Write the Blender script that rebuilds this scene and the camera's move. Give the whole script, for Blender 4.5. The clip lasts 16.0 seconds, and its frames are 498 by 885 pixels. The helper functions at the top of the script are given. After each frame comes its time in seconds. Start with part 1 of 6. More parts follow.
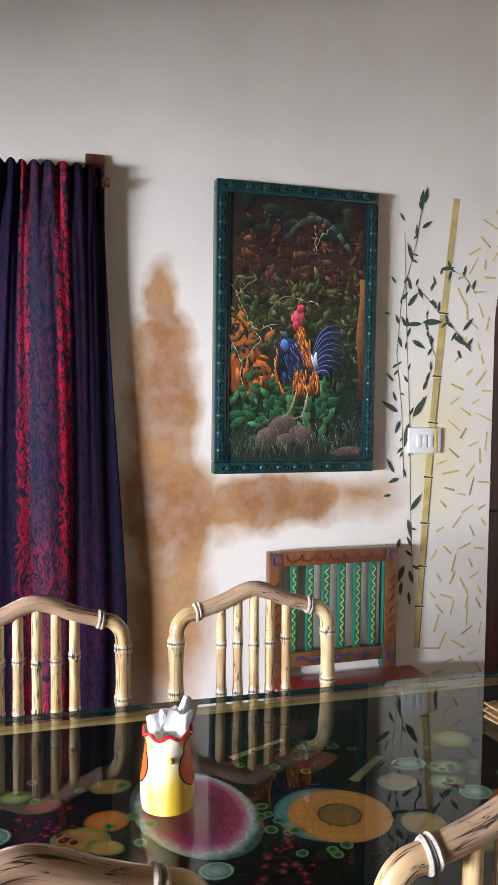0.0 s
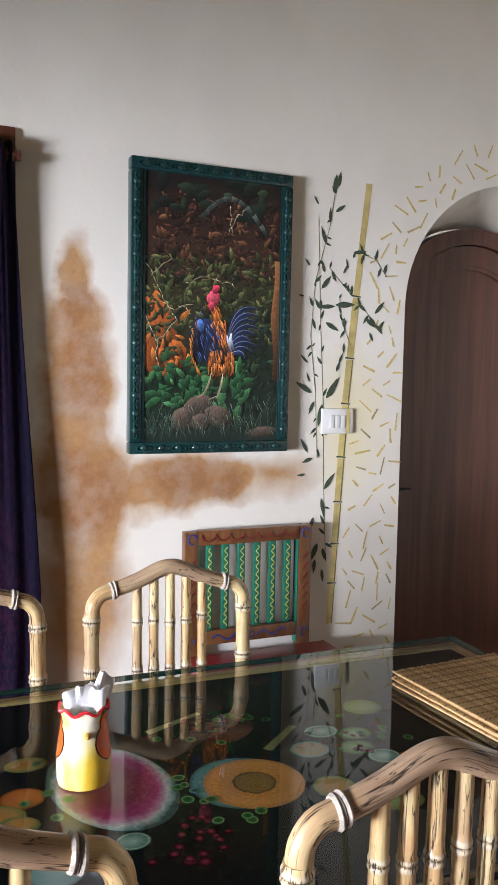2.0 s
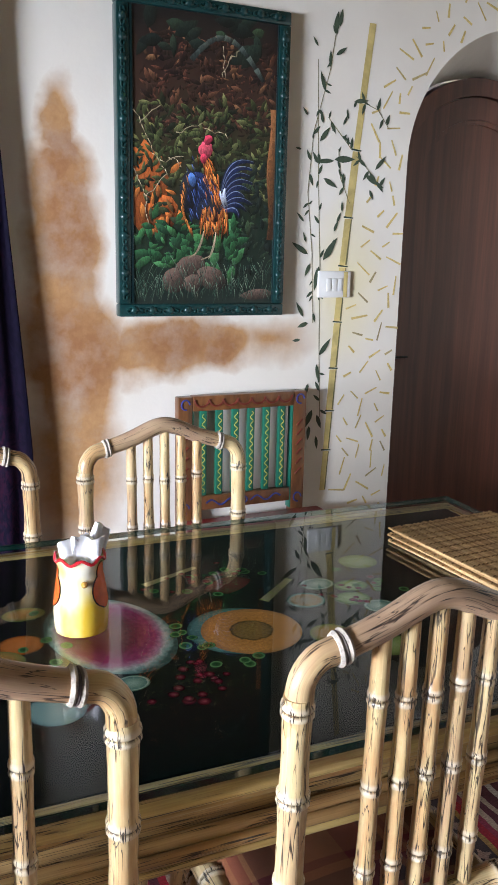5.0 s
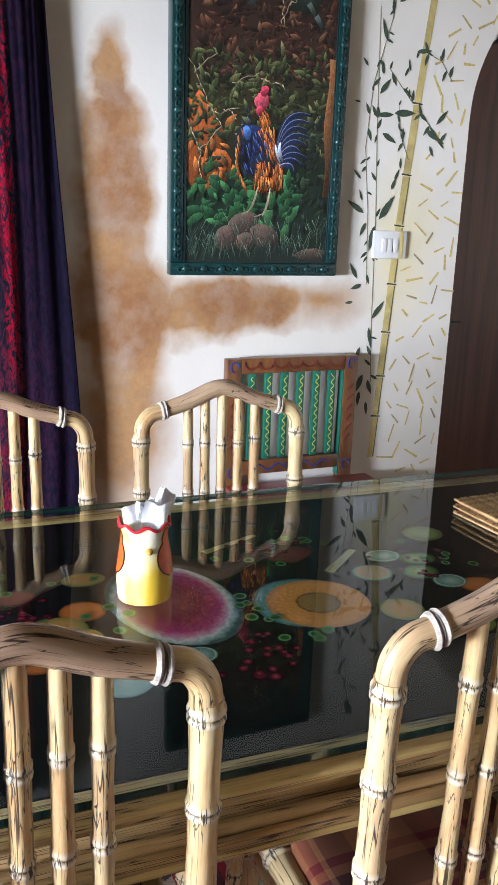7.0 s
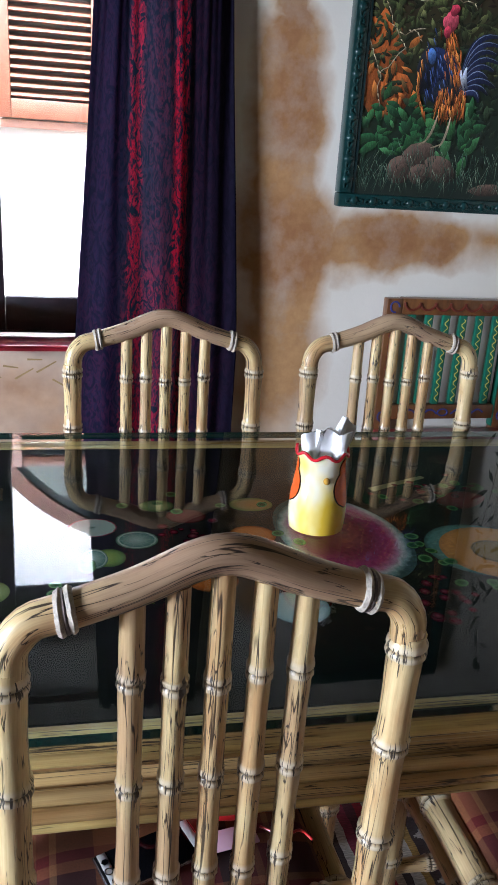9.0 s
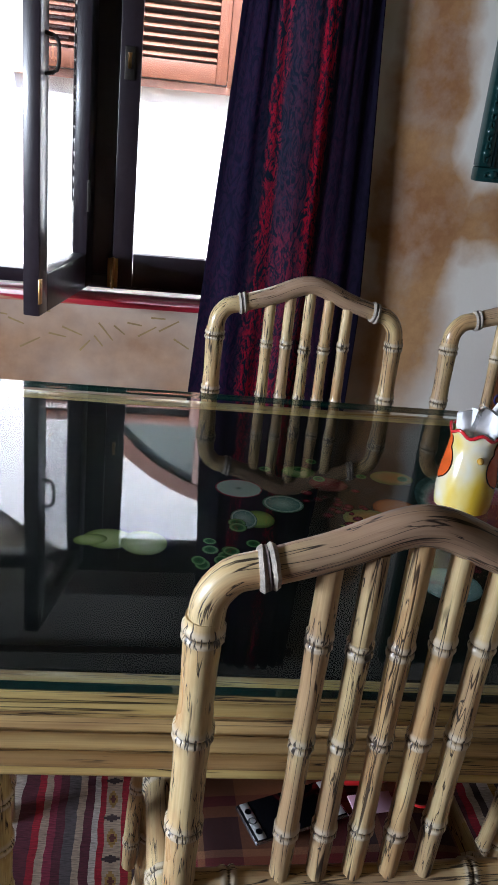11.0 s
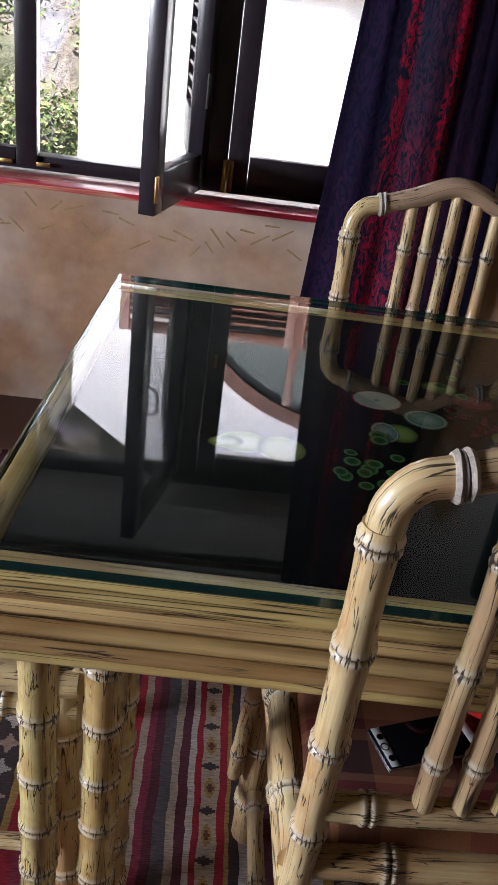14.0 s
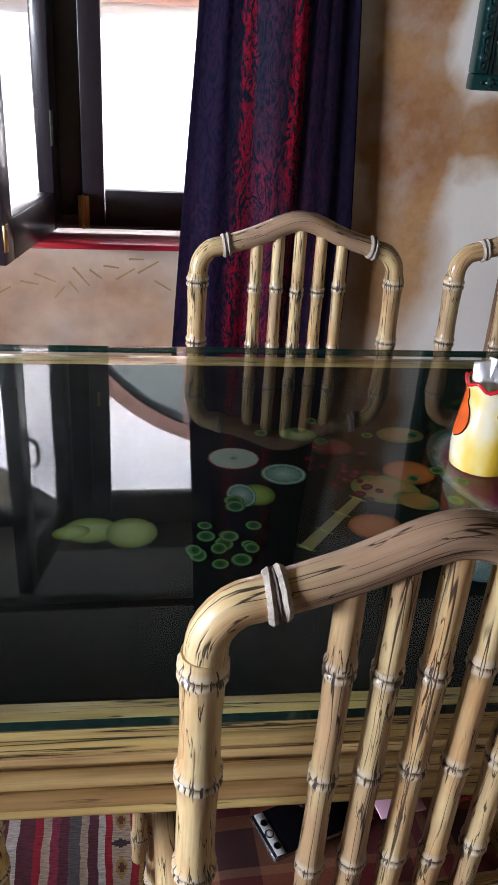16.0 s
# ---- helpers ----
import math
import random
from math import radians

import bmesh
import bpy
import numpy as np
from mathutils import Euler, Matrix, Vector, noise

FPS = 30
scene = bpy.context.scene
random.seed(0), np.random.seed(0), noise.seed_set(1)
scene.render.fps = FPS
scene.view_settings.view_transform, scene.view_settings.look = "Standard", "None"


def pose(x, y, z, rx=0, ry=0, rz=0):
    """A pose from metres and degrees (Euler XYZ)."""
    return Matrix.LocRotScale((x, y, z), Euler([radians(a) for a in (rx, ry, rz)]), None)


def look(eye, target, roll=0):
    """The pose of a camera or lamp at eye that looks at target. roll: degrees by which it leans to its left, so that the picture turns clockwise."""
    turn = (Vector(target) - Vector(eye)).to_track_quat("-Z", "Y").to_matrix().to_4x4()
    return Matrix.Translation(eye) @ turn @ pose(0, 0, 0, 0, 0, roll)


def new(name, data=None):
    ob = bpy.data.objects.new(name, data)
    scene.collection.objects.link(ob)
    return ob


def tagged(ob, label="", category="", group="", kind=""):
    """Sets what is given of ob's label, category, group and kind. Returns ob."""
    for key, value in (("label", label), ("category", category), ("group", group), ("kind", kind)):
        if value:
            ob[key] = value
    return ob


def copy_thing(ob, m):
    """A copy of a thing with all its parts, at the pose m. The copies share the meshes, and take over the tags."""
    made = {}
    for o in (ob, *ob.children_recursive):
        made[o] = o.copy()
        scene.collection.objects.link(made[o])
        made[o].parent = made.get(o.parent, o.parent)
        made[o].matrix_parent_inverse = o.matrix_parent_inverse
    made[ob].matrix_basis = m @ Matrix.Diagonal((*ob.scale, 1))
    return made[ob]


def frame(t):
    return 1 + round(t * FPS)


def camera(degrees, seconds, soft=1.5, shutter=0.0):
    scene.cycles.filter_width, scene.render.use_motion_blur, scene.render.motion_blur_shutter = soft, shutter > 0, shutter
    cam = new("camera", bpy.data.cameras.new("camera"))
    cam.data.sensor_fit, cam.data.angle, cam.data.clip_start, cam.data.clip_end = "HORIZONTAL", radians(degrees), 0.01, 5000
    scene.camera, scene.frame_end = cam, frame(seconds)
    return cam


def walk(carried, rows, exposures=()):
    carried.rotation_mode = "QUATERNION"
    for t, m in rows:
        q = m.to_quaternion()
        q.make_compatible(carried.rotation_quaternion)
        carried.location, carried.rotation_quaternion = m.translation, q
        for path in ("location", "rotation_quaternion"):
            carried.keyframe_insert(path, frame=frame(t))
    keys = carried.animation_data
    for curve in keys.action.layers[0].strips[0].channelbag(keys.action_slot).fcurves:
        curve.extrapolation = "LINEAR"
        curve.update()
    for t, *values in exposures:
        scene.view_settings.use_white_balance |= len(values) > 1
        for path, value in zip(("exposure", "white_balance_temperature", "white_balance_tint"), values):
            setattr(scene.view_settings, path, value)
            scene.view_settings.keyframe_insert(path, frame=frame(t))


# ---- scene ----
cam = camera(33.8, 16.0)
PATH = [
    (0, (0.009, 0.119, 1.403), (0.631, 2.016, 1.282), 0.7),
    (0.5, (0.008, 0.121, 1.402), (0.674, 2.003, 1.28), 1.0),
    (1, (0.004, 0.12, 1.402), (0.719, 1.984, 1.276), 1.1),
    (1.5, (0.003, 0.116, 1.398), (0.769, 1.959, 1.256), 1.0),
    (2, (0.003, 0.105, 1.394), (0.817, 1.925, 1.235), 1.1),
    (2.5, (0.01, 0.092, 1.387), (0.888, 1.88, 1.216), 1.1),
    (3, (0.016, 0.084, 1.378), (0.939, 1.847, 1.181), 1.0),
    (3.5, (0.015, 0.099, 1.367), (0.913, 1.867, 1.106), 1.0),
    (4, (0.014, 0.115, 1.348), (0.869, 1.889, 1.001), 1.0),
    (4.2, (0.019, 0.124, 1.344), (0.856, 1.9, 0.963), 0.9),
    (6.5, (-0.011, 0.199, 1.331), (0.788, 1.965, 0.837), 1.7),
    (7, (-0.022, 0.229, 1.324), (0.726, 2.005, 0.787), 2.0),
    (7.5, (-0.042, 0.256, 1.316), (0.616, 2.054, 0.741), 2.5),
    (8, (-0.052, 0.261, 1.311), (0.538, 2.073, 0.703), 2.8),
    (8.5, (-0.072, 0.272, 1.301), (0.44, 2.091, 0.648), 2.9),
    (8.7, (-0.081, 0.279, 1.291), (0.407, 2.101, 0.626), 3.3),
    (10.8, (-0.194, 0.296, 1.271), (0.112, 2.127, 0.527), 6.1),
    (11, (-0.204, 0.297, 1.273), (0.072, 2.126, 0.513), 6.3),
    (11.5, (-0.23, 0.297, 1.267), (-0.02, 2.125, 0.482), 6.6),
    (12, (-0.255, 0.298, 1.259), (-0.112, 2.12, 0.447), 6.8),
    (12.5, (-0.28, 0.3, 1.253), (-0.213, 2.113, 0.413), 6.7),
    (13, (-0.287, 0.311, 1.233), (-0.246, 2.103, 0.347), 7.0),
    (13.5, (-0.279, 0.333, 1.221), (-0.225, 2.109, 0.303), 7.2),
    (14, (-0.278, 0.359, 1.205), (-0.173, 2.122, 0.266), 7.8),
    (14.5, (-0.271, 0.375, 1.212), (-0.128, 2.144, 0.289), 7.2),
    (15, (-0.24, 0.39, 1.23), (-0.041, 2.168, 0.336), 6.1),
    (15.5, (-0.208, 0.417, 1.246), (0.051, 2.178, 0.332), 5.1),
    (16, (-0.191, 0.432, 1.273), (0.108, 2.183, 0.352), 3.7),
]
EXPOSURES = [(0.0, 4.17, 6100, 18), (4.0, 4.12, 6000, 16), (6.5, 4.22, 5800, 15), (7.5, 4.26, 5750, 15), (8.5, 3.73, 5650, 14), (11.0, 2.80, 5700, 13), (11.5, 2.60, 5800, 13), (13.0, 2.54, 6000, 18), (14.5, 2.72, 6000, 18), (16.0, 3.12, 5980, 18)]
walk(cam, [(t, look(eye, target, roll)) for t, eye, target, roll in PATH], EXPOSURES)

# ---- light ----
SUN_UP, SUN_TURN = 57.0, 188.0
world = bpy.data.worlds.new("sky")
scene.world = world
world.use_nodes = True
wn = world.node_tree
sky = wn.nodes.new("ShaderNodeTexSky")
sky.sky_type, sky.sun_disc = "NISHITA", False
sky.sun_elevation, sky.sun_rotation = radians(SUN_UP), radians(SUN_TURN)
wn.links.new(sky.outputs[0], wn.nodes["Background"].inputs[0])
wn.nodes["Background"].inputs[1].default_value = 0.12

sun = new("sun", bpy.data.lights.new("sun", "SUN"))
sun.data.energy, sun.data.angle, sun.data.color = 5.0, radians(0.5), (1.0, 0.95, 0.88)
sun_way = Vector((math.sin(radians(SUN_TURN)) * math.cos(radians(SUN_UP)), math.cos(radians(SUN_TURN)) * math.cos(radians(SUN_UP)), math.sin(radians(SUN_UP))))
sun.matrix_world = look(sun_way * 20, (0, 0, 0))


def sky_lamp(name, eye, target, w, h, power, color):
    d = bpy.data.lights.new(name, "AREA")
    d.shape, d.size, d.size_y, d.energy, d.color = "RECTANGLE", w, h, power, color
    ob = new(name, d)
    ob.matrix_world = look(eye, target)
    return ob


sky_lamp("west_window_daylight", (-4.4, -0.1, 1.15), (0, 1.3, 1.15), 2.0, 0.50, 56, (0.93, 0.97, 1.0))

# ---- materials ----


def nodes_of(name):
    m = bpy.data.materials.new(name)
    m.use_nodes = True
    t = m.node_tree
    return m, t, t.nodes["Principled BSDF"]


def math_node(t, op, a, b=None, clamp=False):
    n = t.nodes.new("ShaderNodeMath")
    n.operation, n.use_clamp = op, clamp
    for i, v in enumerate((a, b)):
        if v is None:
            continue
        if isinstance(v, (int, float)):
            n.inputs[i].default_value = v
        else:
            t.links.new(v, n.inputs[i])
    return n.outputs[0]


def coords(t, which="Object", scale=(1, 1, 1), shift=(0, 0, 0)):
    c, m = t.nodes.new("ShaderNodeTexCoord"), t.nodes.new("ShaderNodeMapping")
    t.links.new(c.outputs[which], m.inputs["Vector"])
    m.inputs["Scale"].default_value, m.inputs["Location"].default_value = scale, shift
    return m.outputs[0]


def noise_node(t, vec, scale=5.0, detail=4.0, rough=0.55, distort=0.0):
    n = t.nodes.new("ShaderNodeTexNoise")
    t.links.new(vec, n.inputs["Vector"])
    n.inputs["Scale"].default_value, n.inputs["Detail"].default_value = scale, detail
    n.inputs["Roughness"].default_value, n.inputs["Distortion"].default_value = rough, distort
    return n.outputs["Fac"]


def ramp(t, fac, stops, constant=False):
    n = t.nodes.new("ShaderNodeValToRGB")
    if constant:
        n.color_ramp.interpolation = "CONSTANT"
    e = n.color_ramp.elements
    for i, (p, c) in enumerate(stops):
        el = e[i] if i < 2 else e.new(p)
        el.position = p
        c = (c, c, c) if isinstance(c, (int, float)) else c
        el.color = (*c, 1)
    t.links.new(fac, n.inputs[0])
    return n.outputs[0]


def mix(t, fac, a, b, blend="MIX"):
    n = t.nodes.new("ShaderNodeMix")
    n.data_type, n.blend_type = "RGBA", blend
    for sock, v in ((n.inputs[0], fac), (n.inputs[6], a), (n.inputs[7], b)):
        if isinstance(v, (int, float)):
            sock.default_value = v
        elif isinstance(v, tuple):
            sock.default_value = (*v, 1)
        else:
            t.links.new(v, sock)
    return n.outputs[2]


def bump(t, bsdf, height, strength=0.3, distance=0.004):
    n = t.nodes.new("ShaderNodeBump")
    n.inputs["Strength"].default_value, n.inputs["Distance"].default_value = strength, distance
    t.links.new(height, n.inputs["Height"])
    t.links.new(n.outputs[0], bsdf.inputs["Normal"])


def set_color(t, bsdf, col):
    if isinstance(col, tuple):
        bsdf.inputs["Base Color"].default_value = (*col, 1)
    else:
        t.links.new(col, bsdf.inputs["Base Color"])


def simple(name, color, rough=0.5, metal=0.0, vary=0.25, scale=30.0, relief=0.1, coat=0.0):
    m, t, b = nodes_of(name)
    v = coords(t)
    n1, n2 = noise_node(t, v, scale), noise_node(t, v, scale / 7)
    c = tuple(color)
    dark = tuple(x * (1 - vary) for x in c)
    lite = tuple(min(1, x * (1 + vary)) for x in c)
    col = mix(t, 0.5, ramp(t, n1, [(0.3, dark), (0.7, lite)]), ramp(t, n2, [(0.3, dark), (0.7, lite)]))
    set_color(t, b, col)
    b.inputs["Roughness"].default_value, b.inputs["Metallic"].default_value = rough, metal
    b.inputs["Coat Weight"].default_value = coat
    b.inputs["Coat Roughness"].default_value = 0.08
    if relief:
        bump(t, b, n1, relief, 0.002)
    return m


def bamboo(name, a, b_, c, d, rough=0.36, crack=0.5, along=1.0):
    """Varnished bamboo: pale skin, warm patches, dark hand-painted cracks that gather at the joints. UV in metres."""
    m, t, b = nodes_of(name)
    info = t.nodes.new("ShaderNodeObjectInfo")

    def attribute(key):
        n = t.nodes.new("ShaderNodeAttribute")
        n.attribute_name = key
        return n.outputs["Fac"]
    joint, ridge, groove, brown = attribute("joint"), attribute("ring"), attribute("groove"), attribute("tone")
    uv = coords(t, "UV")
    off = t.nodes.new("ShaderNodeVectorMath")
    off.operation = "ADD"
    sc = t.nodes.new("ShaderNodeVectorMath")
    sc.operation = "SCALE"
    t.links.new(info.outputs["Random"], sc.inputs["Scale"])
    sc.inputs[0].default_value = (7.0, 13.0, 5.0)
    t.links.new(uv, off.inputs[0])
    t.links.new(sc.outputs[0], off.inputs[1])

    def stretched(x, y):
        mp = t.nodes.new("ShaderNodeMapping")
        mp.inputs["Scale"].default_value = (x, y * along, 1)
        t.links.new(off.outputs[0], mp.inputs["Vector"])
        return mp.outputs[0]

    def lines(vec, level, width, gate):
        n = math_node(t, "ABSOLUTE", math_node(t, "SUBTRACT", noise_node(t, vec, 1.0, 2.5, 0.5, 0.12), level))
        return math_node(t, "MULTIPLY", ramp(t, n, [(width, 1.0), (width * 2.4, 0.0)]), gate)

    grain = noise_node(t, stretched(260, 9), 1.0, 4, 0.65)
    fibre = noise_node(t, stretched(700, 12), 1.0, 3)
    patch = noise_node(t, stretched(24, 7), 1.0, 4)
    tone = math_node(t, "ADD", math_node(t, "MULTIPLY", patch, 0.85), math_node(t, "MULTIPLY", info.outputs["Random"], 0.30))
    col = ramp(t, tone, [(0.30, a), (0.46, b_), (0.60, c), (0.76, d)])
    col = mix(t, math_node(t, "MULTIPLY", brown, ramp(t, patch, [(0.3, 0.95), (0.7, 0.6)]), True), col, ramp(t, grain, [(0.3, (0.31, 0.195, 0.135)), (0.7, (0.40, 0.265, 0.185))]))
    col = mix(t, math_node(t, "MULTIPLY", ramp(t, grain, [(0.48, 0.0), (0.78, 1.0)]), 0.36), col, (0.20, 0.11, 0.055))
    col = mix(t, 0.30, col, ramp(t, fibre, [(0.3, 0.25), (0.7, 0.9)]), "SOFT_LIGHT")
    col = mix(t, math_node(t, "MULTIPLY", ridge, 0.6, True), col, (0.70, 0.63, 0.50))
    w = 0.0036 * max(0.8, crack)
    long = lines(stretched(75, 3.0), 0.5, w, ramp(t, noise_node(t, stretched(34, 9), 1.0, 2), [(0.60 - 0.10 * crack, 0.0), (0.65 - 0.10 * crack, 1.0)]))
    seam = lines(stretched(46, 1.3), 0.52, w * 0.7, ramp(t, noise_node(t, stretched(18, 3.5), 1.0, 1), [(0.585 - 0.08 * crack, 0.0), (0.615 - 0.08 * crack, 1.0)]))
    dash = lines(stretched(150, 13), 0.5, w * 1.6, ramp(t, noise_node(t, stretched(60, 16), 1.0, 1), [(0.59 - 0.05 * crack, 0.0), (0.63 - 0.05 * crack, 1.0)]))
    long = math_node(t, "MAXIMUM", long, dash)
    near = math_node(t, "ADD", noise_node(t, stretched(380, 16), 1.0, 1.5), math_node(t, "MULTIPLY", joint, 0.165))
    tick = ramp(t, near, [(0.735, 0.0), (0.765, 1.0)])
    dots = math_node(t, "MULTIPLY", groove, ramp(t, noise_node(t, stretched(420, 4), 1.0, 1), [(0.40, 0.25), (0.52, 1.0)]), True)
    amount = math_node(t, "MAXIMUM", math_node(t, "MAXIMUM", long, seam), math_node(t, "MAXIMUM", tick, dots))
    amount = math_node(t, "MULTIPLY", amount, 0.94, True)
    set_color(t, b, mix(t, amount, col, (0.018, 0.011, 0.010)))
    b.inputs["Roughness"].default_value = rough
    t.links.new(ramp(t, patch, [(0.3, rough * 0.8), (0.7, min(1.0, rough * 1.5))]), b.inputs["Roughness"])
    b.inputs["Coat Weight"].default_value, b.inputs["Coat Roughness"].default_value = 0.35, 0.16
    h = math_node(t, "SUBTRACT", math_node(t, "MULTIPLY", grain, 0.35), amount)
    bump(t, b, h, 0.4, 0.0012)
    return m


CREAM = bamboo("pale_bamboo", (0.67, 0.51, 0.25), (0.56, 0.335, 0.15), (0.69, 0.53, 0.27), (0.51, 0.335, 0.175), 0.30, 1.3)
LEGWOOD = bamboo("leg_bamboo", (0.62, 0.46, 0.17), (0.44, 0.26, 0.09), (0.64, 0.51, 0.21), (0.36, 0.21, 0.09), 0.22, 1.35)
TABLEWOOD = bamboo("table_bamboo", (0.60, 0.41, 0.14), (0.45, 0.27, 0.09), (0.62, 0.46, 0.17), (0.29, 0.155, 0.06), 0.32, 1.3, 0.32)
APRONWOOD = bamboo("apron_bamboo", (0.50, 0.32, 0.125), (0.37, 0.21, 0.08), (0.54, 0.37, 0.15), (0.24, 0.13, 0.055), 0.34, 1.2, 0.32)
CORD = simple("whipping_cord", (0.45, 0.395, 0.33), 0.65, 0, 0.5, 400, 0.5)
DARKCORD = simple("dark_cord", (0.12, 0.09, 0.085), 0.7, 0, 0.3, 400, 0.4)
DARKWOOD = simple("plum_black_paint", (0.022, 0.016, 0.022), 0.3, 0, 0.35, 60, 0.15, 0.2)
BRASS = simple("old_brass", (0.45, 0.27, 0.10), 0.35, 1.0, 0.3, 200, 0.1)
IRON = simple("dark_iron", (0.05, 0.045, 0.04), 0.45, 0.8, 0.3, 200, 0.1)
PLASTIC = simple("white_plastic", (0.72, 0.72, 0.70), 0.3, 0, 0.04, 60, 0)
PAPER = simple("white_paper_napkin", (0.82, 0.82, 0.84), 0.9, 0, 0.04, 120, 0.25)
BLACKGLASS = simple("black_screen", (0.006, 0.006, 0.008), 0.12, 0, 0.1, 20, 0)
SILVER = simple("silver_trim", (0.6, 0.6, 0.62), 0.25, 1.0, 0.08, 100, 0)
REDPLASTIC = simple("red_vinyl", (0.55, 0.02, 0.02), 0.3, 0, 0.2, 40, 0.2)
PINK = simple("pink_tag", (0.75, 0.45, 0.55), 0.5, 0, 0.1, 40, 0)
SHUTTER = simple("shutter_wood", (0.13, 0.046, 0.024), 0.5, 0, 0.3, 40, 0.3)
GREENPAINT = simple("green_gloss_paint", (0.012, 0.125, 0.08), 0.35, 0, 0.25, 60, 0.15)
YELLOWPAINT = simple("yellow_paint", (0.68, 0.56, 0.10), 0.45, 0, 0.2, 90, 0)
BLUEPAINT = simple("blue_paint", (0.03, 0.04, 0.20), 0.45, 0, 0.2, 90, 0)
REDSEAT = simple("red_seat_paint", (0.26, 0.018, 0.025), 0.35, 0, 0.25, 50, 0.1, 0.2)
REDORN = simple("dark_red_paint", (0.13, 0.022, 0.012), 0.45, 0, 0.3, 90, 0)
TEAL = simple("teal_frame_paint", (0.006, 0.036, 0.036), 0.32, 0.1, 0.45, 90, 0.3, 0.3)
FLOORM = simple("dark_red_floor", (0.07, 0.028, 0.020), 0.4, 0, 0.35, 9, 0.1)
WHITEWALL = simple("sunlit_whitewash", (0.89, 0.885, 0.87), 0.9, 0, 0.05, 6, 0.2)
OLDROSE = simple("orange_pink_brick_edge", (0.65, 0.36, 0.28), 0.8, 0, 0.2, 30, 0.3)
PLAINWALL = simple("plain_cream_wall", (0.66, 0.61, 0.51), 0.9, 0, 0.06, 5, 0.15)
# unseen ceiling: dark ochre chosen to dim and yellow the bounce on the walls
CEIL = simple("ochre_bounce_ceiling", (0.32, 0.225, 0.05), 0.95, 0, 0.05, 4, 0.1)
EARTH = simple("outside_earth", (0.20, 0.16, 0.11), 0.95, 0, 0.3, 3, 0.4)


def ellipse_mask(t, vec, cx, cz, rx, rz):
    """1 in the middle of an upright ellipse in x and z, falling to 0 at its edge."""
    mp = t.nodes.new("ShaderNodeMapping")
    mp.vector_type = "TEXTURE"
    mp.inputs["Location"].default_value, mp.inputs["Scale"].default_value = (cx, 0, cz), (rx, 1000, rz)
    g = t.nodes.new("ShaderNodeTexGradient")
    g.gradient_type = "SPHERICAL"
    t.links.new(vec, mp.inputs["Vector"])
    t.links.new(mp.outputs[0], g.inputs[0])
    return g.outputs["Fac"]


